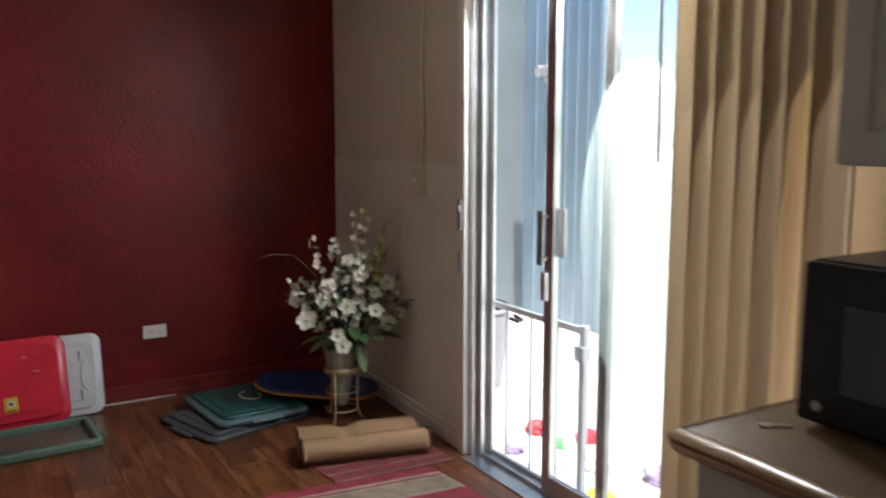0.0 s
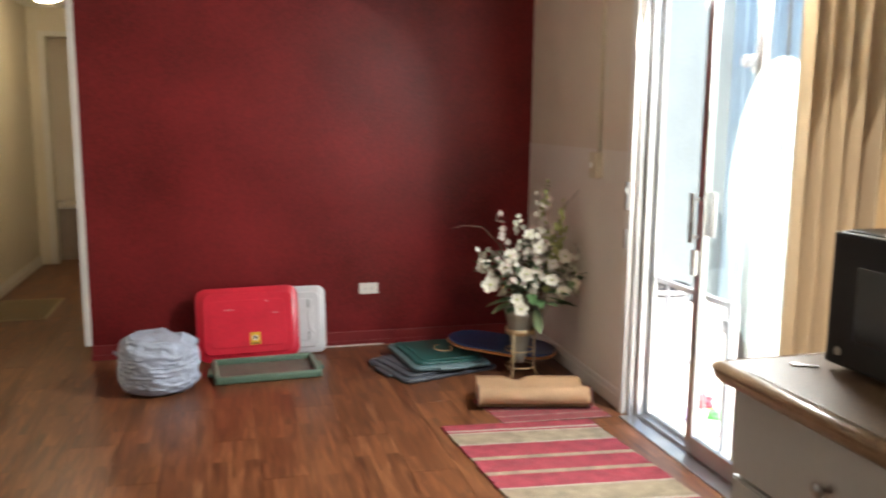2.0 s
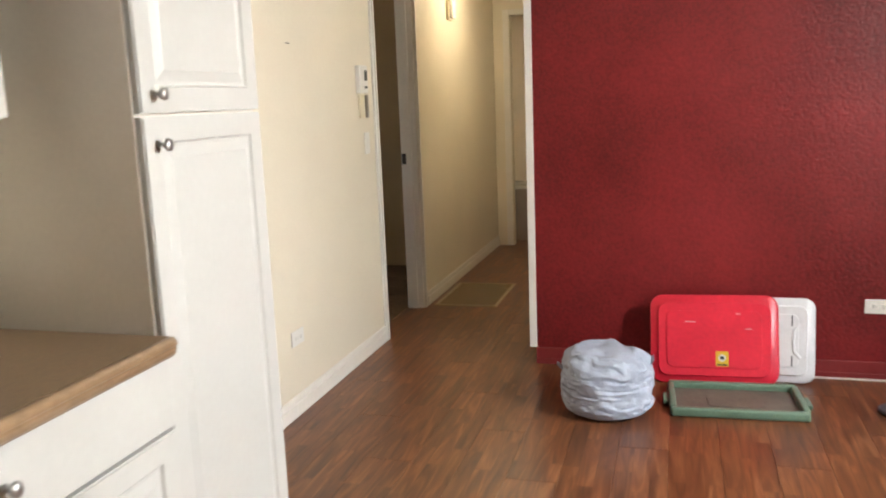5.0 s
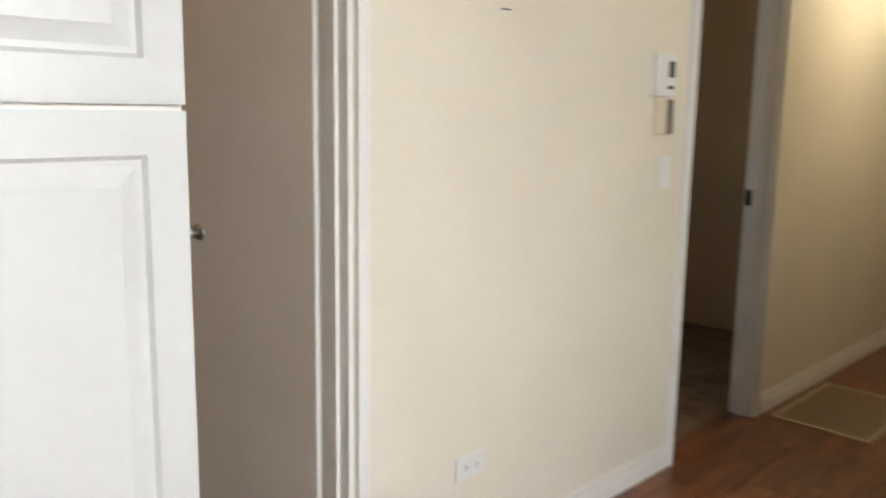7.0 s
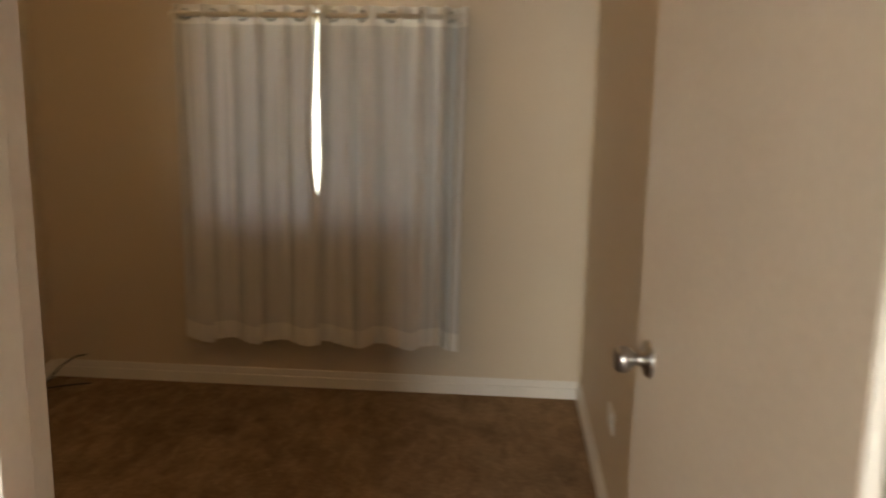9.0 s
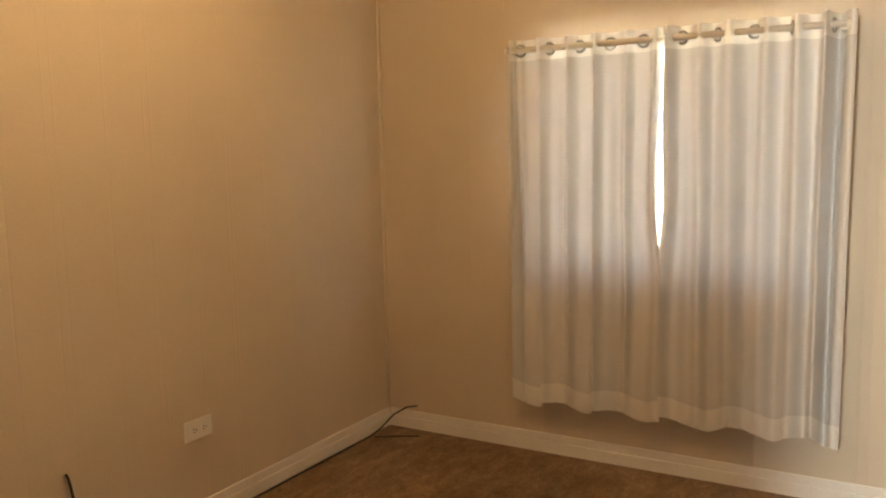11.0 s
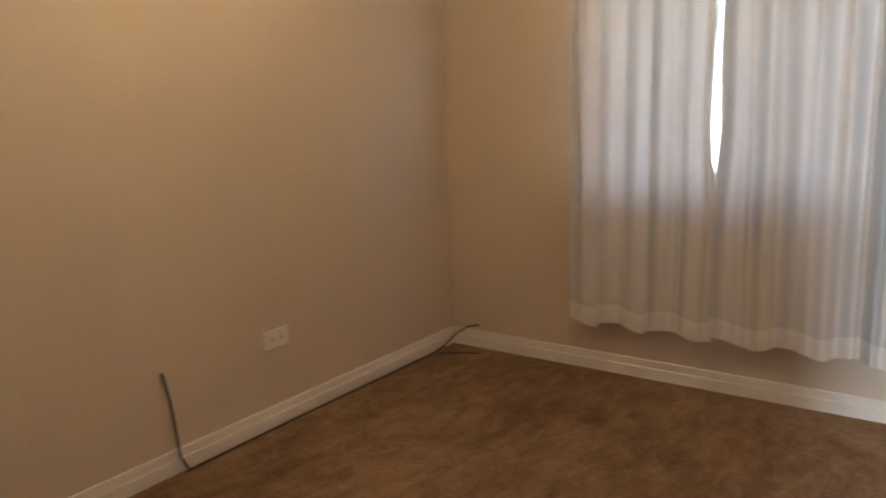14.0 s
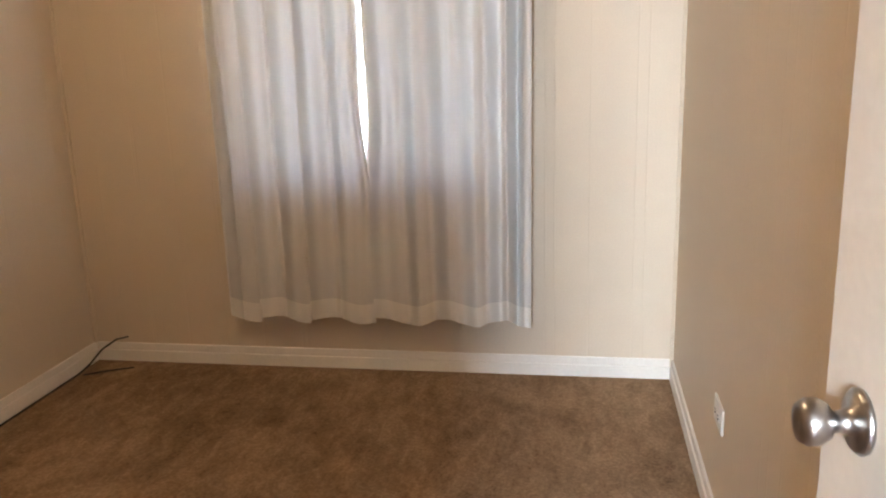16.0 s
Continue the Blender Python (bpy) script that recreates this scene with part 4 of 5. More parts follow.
kb = part("knob", turned(lathe(ROSE, 28), Matrix.Translation((0.482, 0.0352, 1.017)) @ Matrix.Rotation(radians(-90), 4, "X")), M["nickel"], t, "satin nickel round door knob", True)
part("knob", turned(lathe(ROSE, 28), Matrix.Translation((0.482, -0.0002, 1.017)) @ Matrix.Rotation(radians(90), 4, "X")), M["nickel"], t, "satin nickel round door knob", True)
for z in (0.25, 1.05, 1.8):
    part("hinge", turned(lathe([(0.005, -0.045), (0.005, 0.045)], 10), Matrix.Translation((0.0, -0.004, z))), M["nickel"], t)

# ---- bedroom window, rod, curtains
t = thing("window_1", XW - 0.06, 2.14, 0.76, "white bedroom window behind the curtains", "window", kind="structure")
part("window_frame", boxes((-0.03, -0.538, 0.002, 0.03, -0.50, 0.886), (-0.03, 0.50, 0.002, 0.03, 0.538, 0.886), (-0.03, -0.4995, 0.002, 0.03, 0.4995, 0.04), (-0.03, -0.4995, 0.85, 0.03, 0.4995, 0.886), (-0.02, -0.02, 0.041, 0.02, 0.02, 0.849)), M["white"], t)
for a, b in ((-0.499, -0.021), (0.021, 0.499)):
    g = part("pane", boxes((-0.003, a, 0.041, 0.001, b, 0.849)), M["glass"], t)
    g.visible_shadow = False
part("window_sill", boxes((0.032, -0.538, -0.02 + 0.022, 0.058, 0.538, 0.012)), M["white"], t)

XC = XW + 0.10
t = thing("curtain_rod", XC, 2.14, 1.625, "white metal curtain rod with brackets", "curtain rod")
part("rod", tube(bmesh.new(), [(0, -0.585, 0), (0, 0.585, 0)], 0.011, 12), M["white"], t, "", True)
for y in (-0.58, 0.58):
    part("bracket", boxes((-0.099, y - 0.012, -0.02, 0.008, y + 0.012, -0.011), (-0.0995, y - 0.015, -0.045, -0.094, y + 0.015, 0.03), bevel=0.001, seg=1), M["white"], t)
    part("finial", turned(lathe([(0.006, 0), (0.017, 0.006), (0.017, 0.02), (0.006, 0.026)], 14), Matrix.Translation((0, y, 0)) @ Matrix.Rotation(radians(-90 if y > 0 else 90), 4, "X")), M["white"], t)


def curtain(y0, y1, seed, label):
    rnd = random.Random(seed)
    t = thing("curtain", XC, y0, 1.665, label, "curtain", "bedroom curtains")
    w = y1 - y0
    ph, N, K = rnd.random() * 6, 110, 30
    top, bot = 0.0, -1.415
    # ridges: the places of the forward folds, across the width; the outer edge turns back to the wall
    outer = 0.0 if seed == 1 else 1.0
    ridges = [(0.055, 0.9), (0.25, 0.7), (0.44, 0.55), (0.62, 0.75), (0.80, 0.6), (0.97, 0.8)] if seed == 1 else [(0.02, 0.7), (0.20, 0.55), (0.37, 0.8), (0.56, 0.6), (0.73, 0.8), (0.86, 1.0), (0.985, 0.7)]
    ridges = [(c, a * rnd.uniform(0.85, 1.1), rnd.uniform(-1, 1), rnd.uniform(0, 6)) for c, a in ridges]

    def at(u, v):
        x = -0.030
        for c, a, drift, p in ridges:
            cc = c + 0.014 * drift * v + 0.006 * math.sin(4.2 * v + p)
            wd = 0.030 + 0.012 * v + 0.006 * math.sin(3 * v + 2 * p)
            x += 0.078 * a * (1 - 0.22 * v + 0.1 * math.sin(5 * v + p)) * math.exp(-((u - cc) / wd) ** 2)
        x += 0.010 * min(1, v * 4) * math.sin(2 * math.pi * 3.1 * u + ph + 1.1 * v) + 0.0035 * min(1, v * 4) * math.sin(2 * math.pi * 11 * u + 3 * ph + 1.5 * v)
        e = abs(u - outer)
        if e < 0.055:
            x -= 0.062 * math.exp(-((e - 0.08) / 0.03) ** 2)
        x -= 0.075 * math.exp(-((e - 0.075) / 0.018) ** 2) * (0.75 + 0.25 * v)
        close = min(1.0, max(0.0, (v - 0.45) / 0.2))
        y = w * u + 0.006 * math.cos(2 * math.pi * 5 * u + ph) + v * 0.010 * math.sin(5 * u + ph)
        pull = e ** 6 * (0.004 + 0.020 * close + 0.004 * math.sin(11 * v + ph))
        y += pull if seed == 1 else -pull
        z = top + (bot - top) * v + (0.014 * v * math.sin(2 * math.pi * 2.6 * u + 1.2 + ph) + 0.42 * v * x if v > 0.5 else 0)
        return (max(x, -0.088), y, z)

    def sheet(v0, v1, k):
        bm = bmesh.new()
        g = [[bm.verts.new(at(i / N, v0 + (v1 - v0) * j / k)) for i in range(N + 1)] for j in range(k + 1)]
        for a, b in zip(g, g[1:]):
            for i in range(N):
                bm.faces.new((a[i], a[i + 1], b[i + 1], b[i]))
        return bm
    part("cloth", sheet(0.055, 0.945, K), M["curtain"], t, "", True)
    part("top_band", sheet(0.0, 0.055, 3), M["hem"], t, "doubled top band", True)
    part("hem", sheet(0.945, 1.0, 3), M["hem"], t, "paler double hem", True)
    for i in range(5):
        u = (i + 0.5) / 5
        x, y, z = at(u, 0.028)
        x2, y2, _ = at(u + 0.01, 0.028)
        a = math.atan2(y2 - y, x2 - x)
        bm = bmesh.new()
        pts = [(0.021 * math.cos(q * math.pi / 8), 0, 0.021 * math.sin(q * math.pi / 8)) for q in range(17)]
        tube(bm, pts, 0.0048, 8)
        part("grommet", turned(bm, Matrix.Translation((x, y, z)) @ Matrix.Rotation(a, 4, "Z")), M["nickel"], t, "shiny metal grommet", True)
    return t


curtain(1.535, 2.129, 1, "white lined grommet curtain with a cream hem")
curtain(2.152, 2.75, 2, "white lined grommet curtain with soft folds")

# corner strips and loose cables
structure("trim_corner_strip", boxes((XW, YL, 0.09, XW + 0.012, YL + 0.012, CEIL), bevel=0.002), M["panel"], "narrow corner strip in the bedroom", "trim")
structure("trim_corner_strip_2", boxes((XW, YBR - 0.012, 0.09, XW + 0.012, YBR, CEIL), bevel=0.002), M["panel"], "narrow beige corner strip", "trim")
t = thing("coax_cable", -2.66, YL + 0.02, 0.0115, "black cable rising from the baseboard and running along it", "cable")
part("riser", tube(bmesh.new(), [(0.0, -0.012, 0.355), (-0.004, -0.008, 0.34), (-0.018, -0.004, 0.25), (-0.026, 0.0, 0.15), (-0.032, 0.004, 0.06), (-0.05, 0.022, 0.012), (-0.09, 0.012, 0.008)], 0.0045), M["cable"], t, "", True)
part("run", tube(bmesh.new(), [(-0.09, 0.012, 0.008), (-0.5, 0.002, 0.006), (-1.0, 0.004, 0.006), (-1.45, 0.006, 0.006), (-1.50, 0.03, 0.03), (-1.54, 0.07, 0.085), (-1.575, 0.12, 0.118), (-1.60, 0.16, 0.122)], 0.004), M["cable"], t, "", True)
part("tail", tube(bmesh.new(), [(-1.45, 0.03, 0.006), (-1.48, 0.10, 0.012), (-1.53, 0.16, 0.006), (-1.55, 0.20, 0.005)], 0.003), M["cable"], t, "", True)


# ---- storage lids
def lid(name, w, d, r, body, label, inner=None, h=0.035, handles=True):
    """A storage-box lid lying flat, face up: rolled rim, raised field, ridges and end latches."""
    t = thing(name, 0, 0, 0, label, "storage lid", "storage lids")
    part("rim", rounded(w, d, r, 0.0, h * 0.62, 7), M[body], t, "", True)
    part("field", rounded(w - 0.07, d - 0.07, r * 0.8, h * 0.62 - 0.001, h, 7), M[inner or body], t)
    part("ridge", rounded(w - 0.15, d - 0.15, r * 0.6, h - 0.001, h + 0.005, 6), M[inner or body], t)
    if handles:
        for sgn in (-1, 1):
            part("latch", rounded(0.03, d * 0.36, 0.012, 0.003, h * 0.5, 4, x=sgn * (w / 2 + 0.012)), M[body], t)
    return t


o = lid("storage_lid", 0.58, 0.42, 0.06, "redlid", "red plastic storage lid with a yellow sticker, leaning on the wall", handles=False)
o.matrix_world = Matrix.Translation((0.60, 4.352, 0.206)) @ Matrix.Rotation(radians(-1.2), 4, "Y") @ Matrix.Rotation(radians(76), 4, "X")
part("sticker", boxes((0.008, -0.125, 0.0402, 0.066, -0.055, 0.0412)), M["sticker"], o, "yellow paper sticker")
part("sticker_print", turned(lathe([(0.017, 0), (0.017, 0.0008)], 18), Matrix.Translation((0.037, -0.086, 0.0413))), M["stickw"], o, "round white print")
part("sticker_bar", boxes((0.014, -0.121, 0.0413, 0.060, -0.114, 0.0419)), M["slot"], o)
part("sticker_picture", boxes((0.028, -0.093, 0.0423, 0.046, -0.078, 0.0429)), M["slot"], o)
for dx, dy, l in ((-0.13, 0.08, 0.05), (0.14, 0.05, 0.03), (0.1, 0.12, 0.02)):
    part("scuff", boxes((dx, dy, 0.0401, dx + l, dy + 0.003, 0.0405)), M["stickw"], o)
o = lid("storage_lid", 0.56, 0.40, 0.05, "whitelid", "white plastic storage lid leaning behind the red one", handles=False)
o.matrix_world = Matrix.Translation((0.775, 4.414, 0.198)) @ Matrix.Rotation(radians(80), 4, "X")
part("grip", tube(bmesh.new(), [(0.21, 0.08, 0.036), (0.185, 0.05, 0.040), (0.18, 0.0, 0.041), (0.185, -0.05, 0.040), (0.21, -0.08, 0.036)], 0.007, 8), M["whitelid"], o, "moulded curved grip")
for ya in (0.07, -0.12):
    part("slot", boxes((0.172, ya, 0.040, 0.178, ya + 0.05, 0.0412)), M["graylid"], o)

t = thing("storage_lid", 0.685, 4.05, 0.001, "dusty dark green storage lid lying upside down on the floor", "storage lid", "storage lids")
t.rotation_euler = (0, 0, radians(3))
part("base", rounded(0.52, 0.33, 0.05, 0.0, 0.010, 7), M["greenlidin"], t)
for bx in ((-0.28, -0.185, 0, 0.28, -0.155, 0.04), (-0.28, 0.155, 0, 0.28, 0.185, 0.04), (-0.285, -0.154, 0, -0.255, 0.154, 0.04), (0.255, -0.154, 0, 0.285, 0.154, 0.04)):
    part("rim", boxes(bx, bevel=0.011, seg=3), M["greenlid"], t, "", True)
part("ridge", rounded(0.24, 0.15, 0.03, 0.0099, 0.014, 5), M["greenlidin"], t)
part("latch", boxes((0.2855, -0.06, 0.006, 0.31, 0.05, 0.026), bevel=0.005), M["greenlid"], t)
part("latch", boxes((-0.31, -0.06, 0.006, -0.2855, 0.05, 0.026), bevel=0.005), M["greenlid"], t)

o = lid("storage_lid", 0.60, 0.48, 0.05, "graylid", "grey plastic storage lid lying on the laminate floor")
o.matrix_world = Matrix.Translation((1.605, 3.955, 0.001)) @ Matrix.Rotation(radians(17), 4, "Z")
o = lid("storage_lid", 0.53, 0.46, 0.05, "tealrim", "teal storage lid on top of the grey lid", inner="teal")
o.matrix_world = Matrix.Translation((1.645, 3.99, 0.043)) @ Matrix.Rotation(radians(96), 4, "Z") @ Matrix.Rotation(radians(1.0), 4, "X")
part("swirl", tube(bmesh.new(), [(0.02 + 0.07 * math.cos(a * 0.35), -0.04 + 0.05 * math.sin(a * 0.35), 0.0405) for a in range(15)], 0.004, 6), M["pad"], o, "worn round mark")
# foam board: blue skin over an orange edge
t = thing("foam_board", 2.02, 3.955, 0.088, "blue foam board with an orange edge lying on the lids", "foam board")
t.rotation_euler = (radians(-1.5), radians(4.0), radians(-33))
part("core", rounded(0.64, 0.40, 0.19, 0.0, 0.013, 12), M["orange"], t, "orange edge")
part("skin", rounded(0.625, 0.385, 0.185, 0.0131, 0.026, 12), M["blue"], t)

# ---- tied plastic bag
t = thing("plastic_bag", 0.14, 3.875, 0, "pale blue-white crumpled plastic bag full of something", "plastic bag")
bm = bmesh.new()
bmesh.ops.create_icosphere(bm, subdivisions=5, radius=1)
for v in bm.verts:
    p = v.co.copy()
    a = math.atan2(p.y, p.x)
    q = math.hypot(p.x, p.y)
    rad = min(1.0, q * 1.22) ** 0.75
    zz = max(-1.0, min(1.0, p.z * 1.18))
    crease = 0.016 * abs(noise.noise(Vector((math.cos(a) * 1.2, math.sin(a) * 1.2, p.z * 6.5)))) + 0.010 * abs(noise.noise(Vector((math.cos(a) * 3 + p.z, math.sin(a) * 3, p.z * 13))))
    lump = 0.016 * noise.noise(p * 2.1 + Vector((3, 1, 7))) + 0.007 * noise.noise(p * 6.0)
    r = (0.205 if p.z < 0.2 else 0.205 - 0.035 * (p.z - 0.2)) * rad + lump - crease
    top = 0.030 * math.cos(a - 2.0) * q + 0.02 * noise.noise(p * 3.0)
    z = 0.140 + 0.138 * zz + (top if p.z > 0.3 else 0) + (0.7 * lump if abs(p.z) < 0.8 else 0)
    k = r / max(q, 0.02)
    v.co = (p.x * k, p.y * k * 0.92, max(0.001, z))
part("bag", bm, M["bag"], t, "", False)
for a0, zz, l in ((186, 0.20, 0.035), (12, 0.23, 0.022)):
    bm = bmesh.new()
    ca, sa = math.cos(radians(a0)), math.sin(radians(a0))
    pts = [(0.15, zz - 0.03), (0.18 + l * 0.5, zz), (0.18 + l, zz + 0.012)]
    vs = []
    for i, (r, z) in enumerate(pts):
        wd = 0.05 - 0.016 * i
        vs.append((bm.verts.new((r * ca - wd * sa, r * sa + wd * ca, z)), bm.verts.new((r * ca, r * sa, z + 0.012)), bm.verts.new((r * ca + wd * sa, r * sa - wd * ca, z - 0.006))))
    for p, q in zip(vs, vs[1:]):
        bm.faces.new((p[0], p[1], q[1], q[0])), bm.faces.new((p[1], p[2], q[2], q[1]))
    bmesh.ops.solidify(bm, geom=bm.faces[:], thickness=0.001)
    part("loose_flap", bm, M["bag"], t)

# ---- vase of artificial flowers on a wire stand
VX, VY = 2.025, 3.66
t = thing("flower_stand", VX, VY, 0, "pale brass wire stand holding a vase", "plant stand")
for a in (225, 345, 105):
    ca, sa = math.cos(radians(a)), math.sin(radians(a))
    part("leg", tube(bmesh.new(), [(0.108 * ca, 0.108 * sa, 0.004), (0.085 * ca, 0.085 * sa, 0.03), (0.078 * ca, 0.078 * sa, 0.07), (0.079 * ca, 0.079 * sa, 0.27)], 0.0055, 8), M["brass"], t, "", True)
for z, r, hh in ((0.245, 0.082, 0.03), (0.06, 0.078, 0.006), (0.15, 0.078, 0.006)):
    bm = bmesh.new()
    for i in range(28):
        a, b = 2 * math.pi * i / 28, 2 * math.pi * (i + 1) / 28
        q = [bm.verts.new((rr * math.cos(u), rr * math.sin(u), zz)) for rr in (r, r - 0.004) for u, zz in ((a, z), (b, z), (b, z + hh), (a, z + hh))]
        for f in ((0, 1, 2, 3), (7, 6, 5, 4), (3, 2, 6, 7), (4, 5, 1, 0)):
            bm.faces.new([q[k] for k in f])
    bmesh.ops.remove_doubles(bm, verts=bm.verts[:], dist=0.0001)
    part("ring", bm, M["brass"], t, "", True)
t = thing("vase", VX, VY, 0.075, "ribbed grey-green glass vase in a wire stand", "vase")
part("bowl", lathe([(0.012, 0.0), (0.022, 0.004), (0.034, 0.04), (0.048, 0.11), (0.062, 0.19), (0.078, 0.27), (0.088, 0.305), (0.082, 0.303), (0.07, 0.26)], 40, 20, 0.05), M["vase"], t, "", True)

rf = random.Random(11)
t = thing("flower_arrangement", VX + 0.05, VY, 0.358, "artificial bouquet of white flowers and dusty leaves in a vase", "flowers")
t.scale = (1.08, 1.05, 1.03)


def petal_flower(bm, c, nrm, r, n=5, cup=0.35):
    nrm = nrm.normalized()
    u = nrm.orthogonal().normalized()
    w = nrm.cross(u)
    a0 = rf.random() * 6
    for i in range(n):
        a = a0 + 2 * math.pi * i / n
        d = u * math.cos(a) + w * math.sin(a)
        e = nrm.cross(d)
        wd = r * 0.55
        q = [c, c + d * r * 0.45 + e * wd + nrm * r * cup * 0.5, c + d * r * 0.95 + e * wd * 0.6 + nrm * r * cup, c + d * r * 1.05 + nrm * r * (cup - 0.12),
             c + d * r * 0.95 - e * wd * 0.6 + nrm * r * cup, c + d * r * 0.45 - e * wd + nrm * r * cup * 0.5]
        mid = bm.verts.new(c + d * r * 0.55 + nrm * r * cup * 0.25)
        vs = [bm.verts.new(p) for p in q]
        for k in range(6):
            bm.faces.new((mid, vs[k], vs[(k + 1) % 6]))


def leaf_blade(bm, c, d, l, wd, droop):
    d = d.normalized()
    e = d.cross(Vector((0, 0, 1)))
    e = e.normalized() if e.length > 0.05 else Vector((1, 0, 0))
    up = e.cross(d)
    rows = []
    for k in range(5):
        u = k / 4
        p = c + d * l * u - Vector((0, 0, 1)) * droop * u * u
        ww = wd * math.sin(math.pi * (0.12 + 0.86 * u)) + 0.0008
        rows.append((bm.verts.new(p - e * ww + up * ww * 0.3), bm.verts.new(p), bm.verts.new(p + e * ww + up * ww * 0.3)))
    for a, b in zip(rows, rows[1:]):
        bm.faces.new((a[0], a[1], b[1], b[0])), bm.faces.new((a[1], a[2], b[2], b[1]))


stems = bmesh.new()
heads = []
for i in range(44):
    a = rf.random() * 2 * math.pi
    k = math.sqrt(rf.random())
    tip = Vector((0.29 * k * math.cos(a), 0.24 * k * math.sin(a), 0.10 + 0.36 * (1 - k * k * 0.62) * (0.55 + 0.45 * rf.random())))
    tip.x = min(tip.x, 0.27)
    mid = Vector((tip.x * 0.35, tip.y * 0.35, tip.z * 0.55))
    tube(stems, [Vector((0.02 * math.cos(a), 0.02 * math.sin(a), -0.12)), mid, tip], 0.0025, 5, 0.5)
    heads.append(tip)
tagged(part("stems", stems, M["stem"], t), kind="stuff")
# upright flowering spikes
spikes = [((0.035, 0.0, 0.63), "petal"), ((0.10, 0.03, 0.68), "bud"), ((-0.17, 0.0, 0.53), "petalpink"), ((0.20, 0.02, 0.44), "bud"), ((-0.28, -0.02, 0.34), "petal"),
          ((0.27, 0.0, 0.36), "petalpink"), ((-0.05, 0.05, 0.50), "petal"), ((0.13, -0.06, 0.50), "bud"), ((0.02, -0.1, 0.46), "petal"), ((0.18, 0.0, 0.58), "bud"), ((0.29, 0.0, 0.24), "petal"), ((0.07, -0.02, 0.60), "petalpink"), ((0.24, -0.03, 0.32), "petal")]
for (tx, ty, tz), kind in spikes:
    tip = Vector((tx, ty, tz))
    st = bmesh.new()
    tube(st, [(tx * 0.1, ty * 0.1, -0.1), (tx * 0.55, ty * 0.55, tz * 0.55), tip], 0.003, 5, 0.4)
    sp = part("spike", st, M["stem"], t, "tall flowering spike")
    fl = bmesh.new()
    for j in range(20):
        u = 0.42 + 0.58 * j / 19
        c = Vector((tx * (0.1 + 0.9 * u), ty * (0.1 + 0.9 * u), -0.1 + (tz + 0.1) * u)) + Vector((rf.uniform(-1, 1), rf.uniform(-1, 1), rf.uniform(-0.4, 0.4))) * 0.030 * (1.25 - u * 0.7)
        petal_flower(fl, c, Vector((rf.uniform(-1, 1), rf.uniform(-1.4, 0.2), rf.uniform(-0.2, 0.8))), 0.021 * (1.35 - 0.65 * u), 4)
    part("blossoms", fl, M[kind], sp)
# large white blooms towards the room
for x, y, z, r in ((-0.08, -0.17, 0.235, 0.046), (-0.115, -0.14, 0.10, 0.045), (-0.10, -0.16, 0.055, 0.05), (-0.23, -0.08, 0.17, 0.05), (0.05, -0.17, 0.20, 0.044), (0.12, -0.14, 0.13, 0.045),
                   (0.20, -0.09, 0.16, 0.045), (-0.14, -0.10, 0.32, 0.045), (-0.16, -0.1, 0.26, 0.04), (0.0, -0.12, 0.36, 0.04), (0.16, -0.06, 0.30, 0.042), (0.25, -0.03, 0.10, 0.04), (-0.03, -0.06, 0.42, 0.036), (-0.25, 0.0, 0.25, 0.038), (0.08, -0.1, 0.27, 0.036)):
    bm = bmesh.new()
    r *= 0.82
    petal_flower(bm, Vector((x, y, z)), Vector((x * 1.2 - 0.25, -0.7, 0.25 + rf.uniform(-0.2, 0.3))), r * rf.uniform(0.85, 1.1), 5, rf.uniform(0.12, 0.34))
    b = part("bloom", bm, M["petal"], t, "large white silk bloom")
    cb = bmesh.new()
    bmesh.ops.create_icosphere(cb, subdivisions=2, radius=r * 0.2, matrix=Matrix.Translation((x - 0.004, y - 0.008, z + 0.004)))
    part("centre", cb, M["bud"], b)
for kind, n, size in (("leaf", 210, 0.052), ("leaflight", 90, 0.055)):
    bm = bmesh.new()
    for i in range(n):
        h = rf.choice(heads) * rf.uniform(0.45, 1.02)
        d = Vector((h.x * 2 + rf.uniform(-0.6, 0.6), h.y * 2 + rf.uniform(-0.7, 0.5), rf.uniform(-0.4, 0.7)))
        leaf_blade(bm, h, d, size * rf.uniform(0.6, 1.3), size * rf.uniform(0.2, 0.36), rf.uniform(0, 0.02))
    tagged(part("leaves", bm, M[kind], t), kind="stuff")
for kind, n, r in (("petalpink", 120, 0.013), ("petal", 90, 0.015)):
    bm = bmesh.new()
    for i in range(n):
        h = rf.choice(heads) * rf.uniform(0.7, 1.05) + Vector((rf.uniform(-1, 1), rf.uniform(-1, 1), rf.uniform(-1, 1))) * 0.03
        petal_flower(bm, h, Vector((rf.uniform(-1, 1), -0.6, rf.uniform(-0.3, 0.8))), r * rf.uniform(0.7, 1.3), 4)
    tagged(part("small_blossoms", bm, M[kind], t), kind="stuff")
part("arching_twig", tube(bmesh.new(), [(-0.05, 0, 0.1), (-0.16, 0, 0.36), (-0.26, -0.01, 0.46), (-0.36, -0.02, 0.47), (-0.41, -0.02, 0.455)], 0.0035, 5, 0.4), M["stem"], t, "bare arching twig")
part("arching_twig", tube(bmesh.new(), [(0.06, 0, 0.2), (0.14, 0, 0.45), (0.19, -0.01, 0.58), (0.24, -0.02, 0.64)], 0.003, 5, 0.4), M["stem"], t, "bare arching twig")
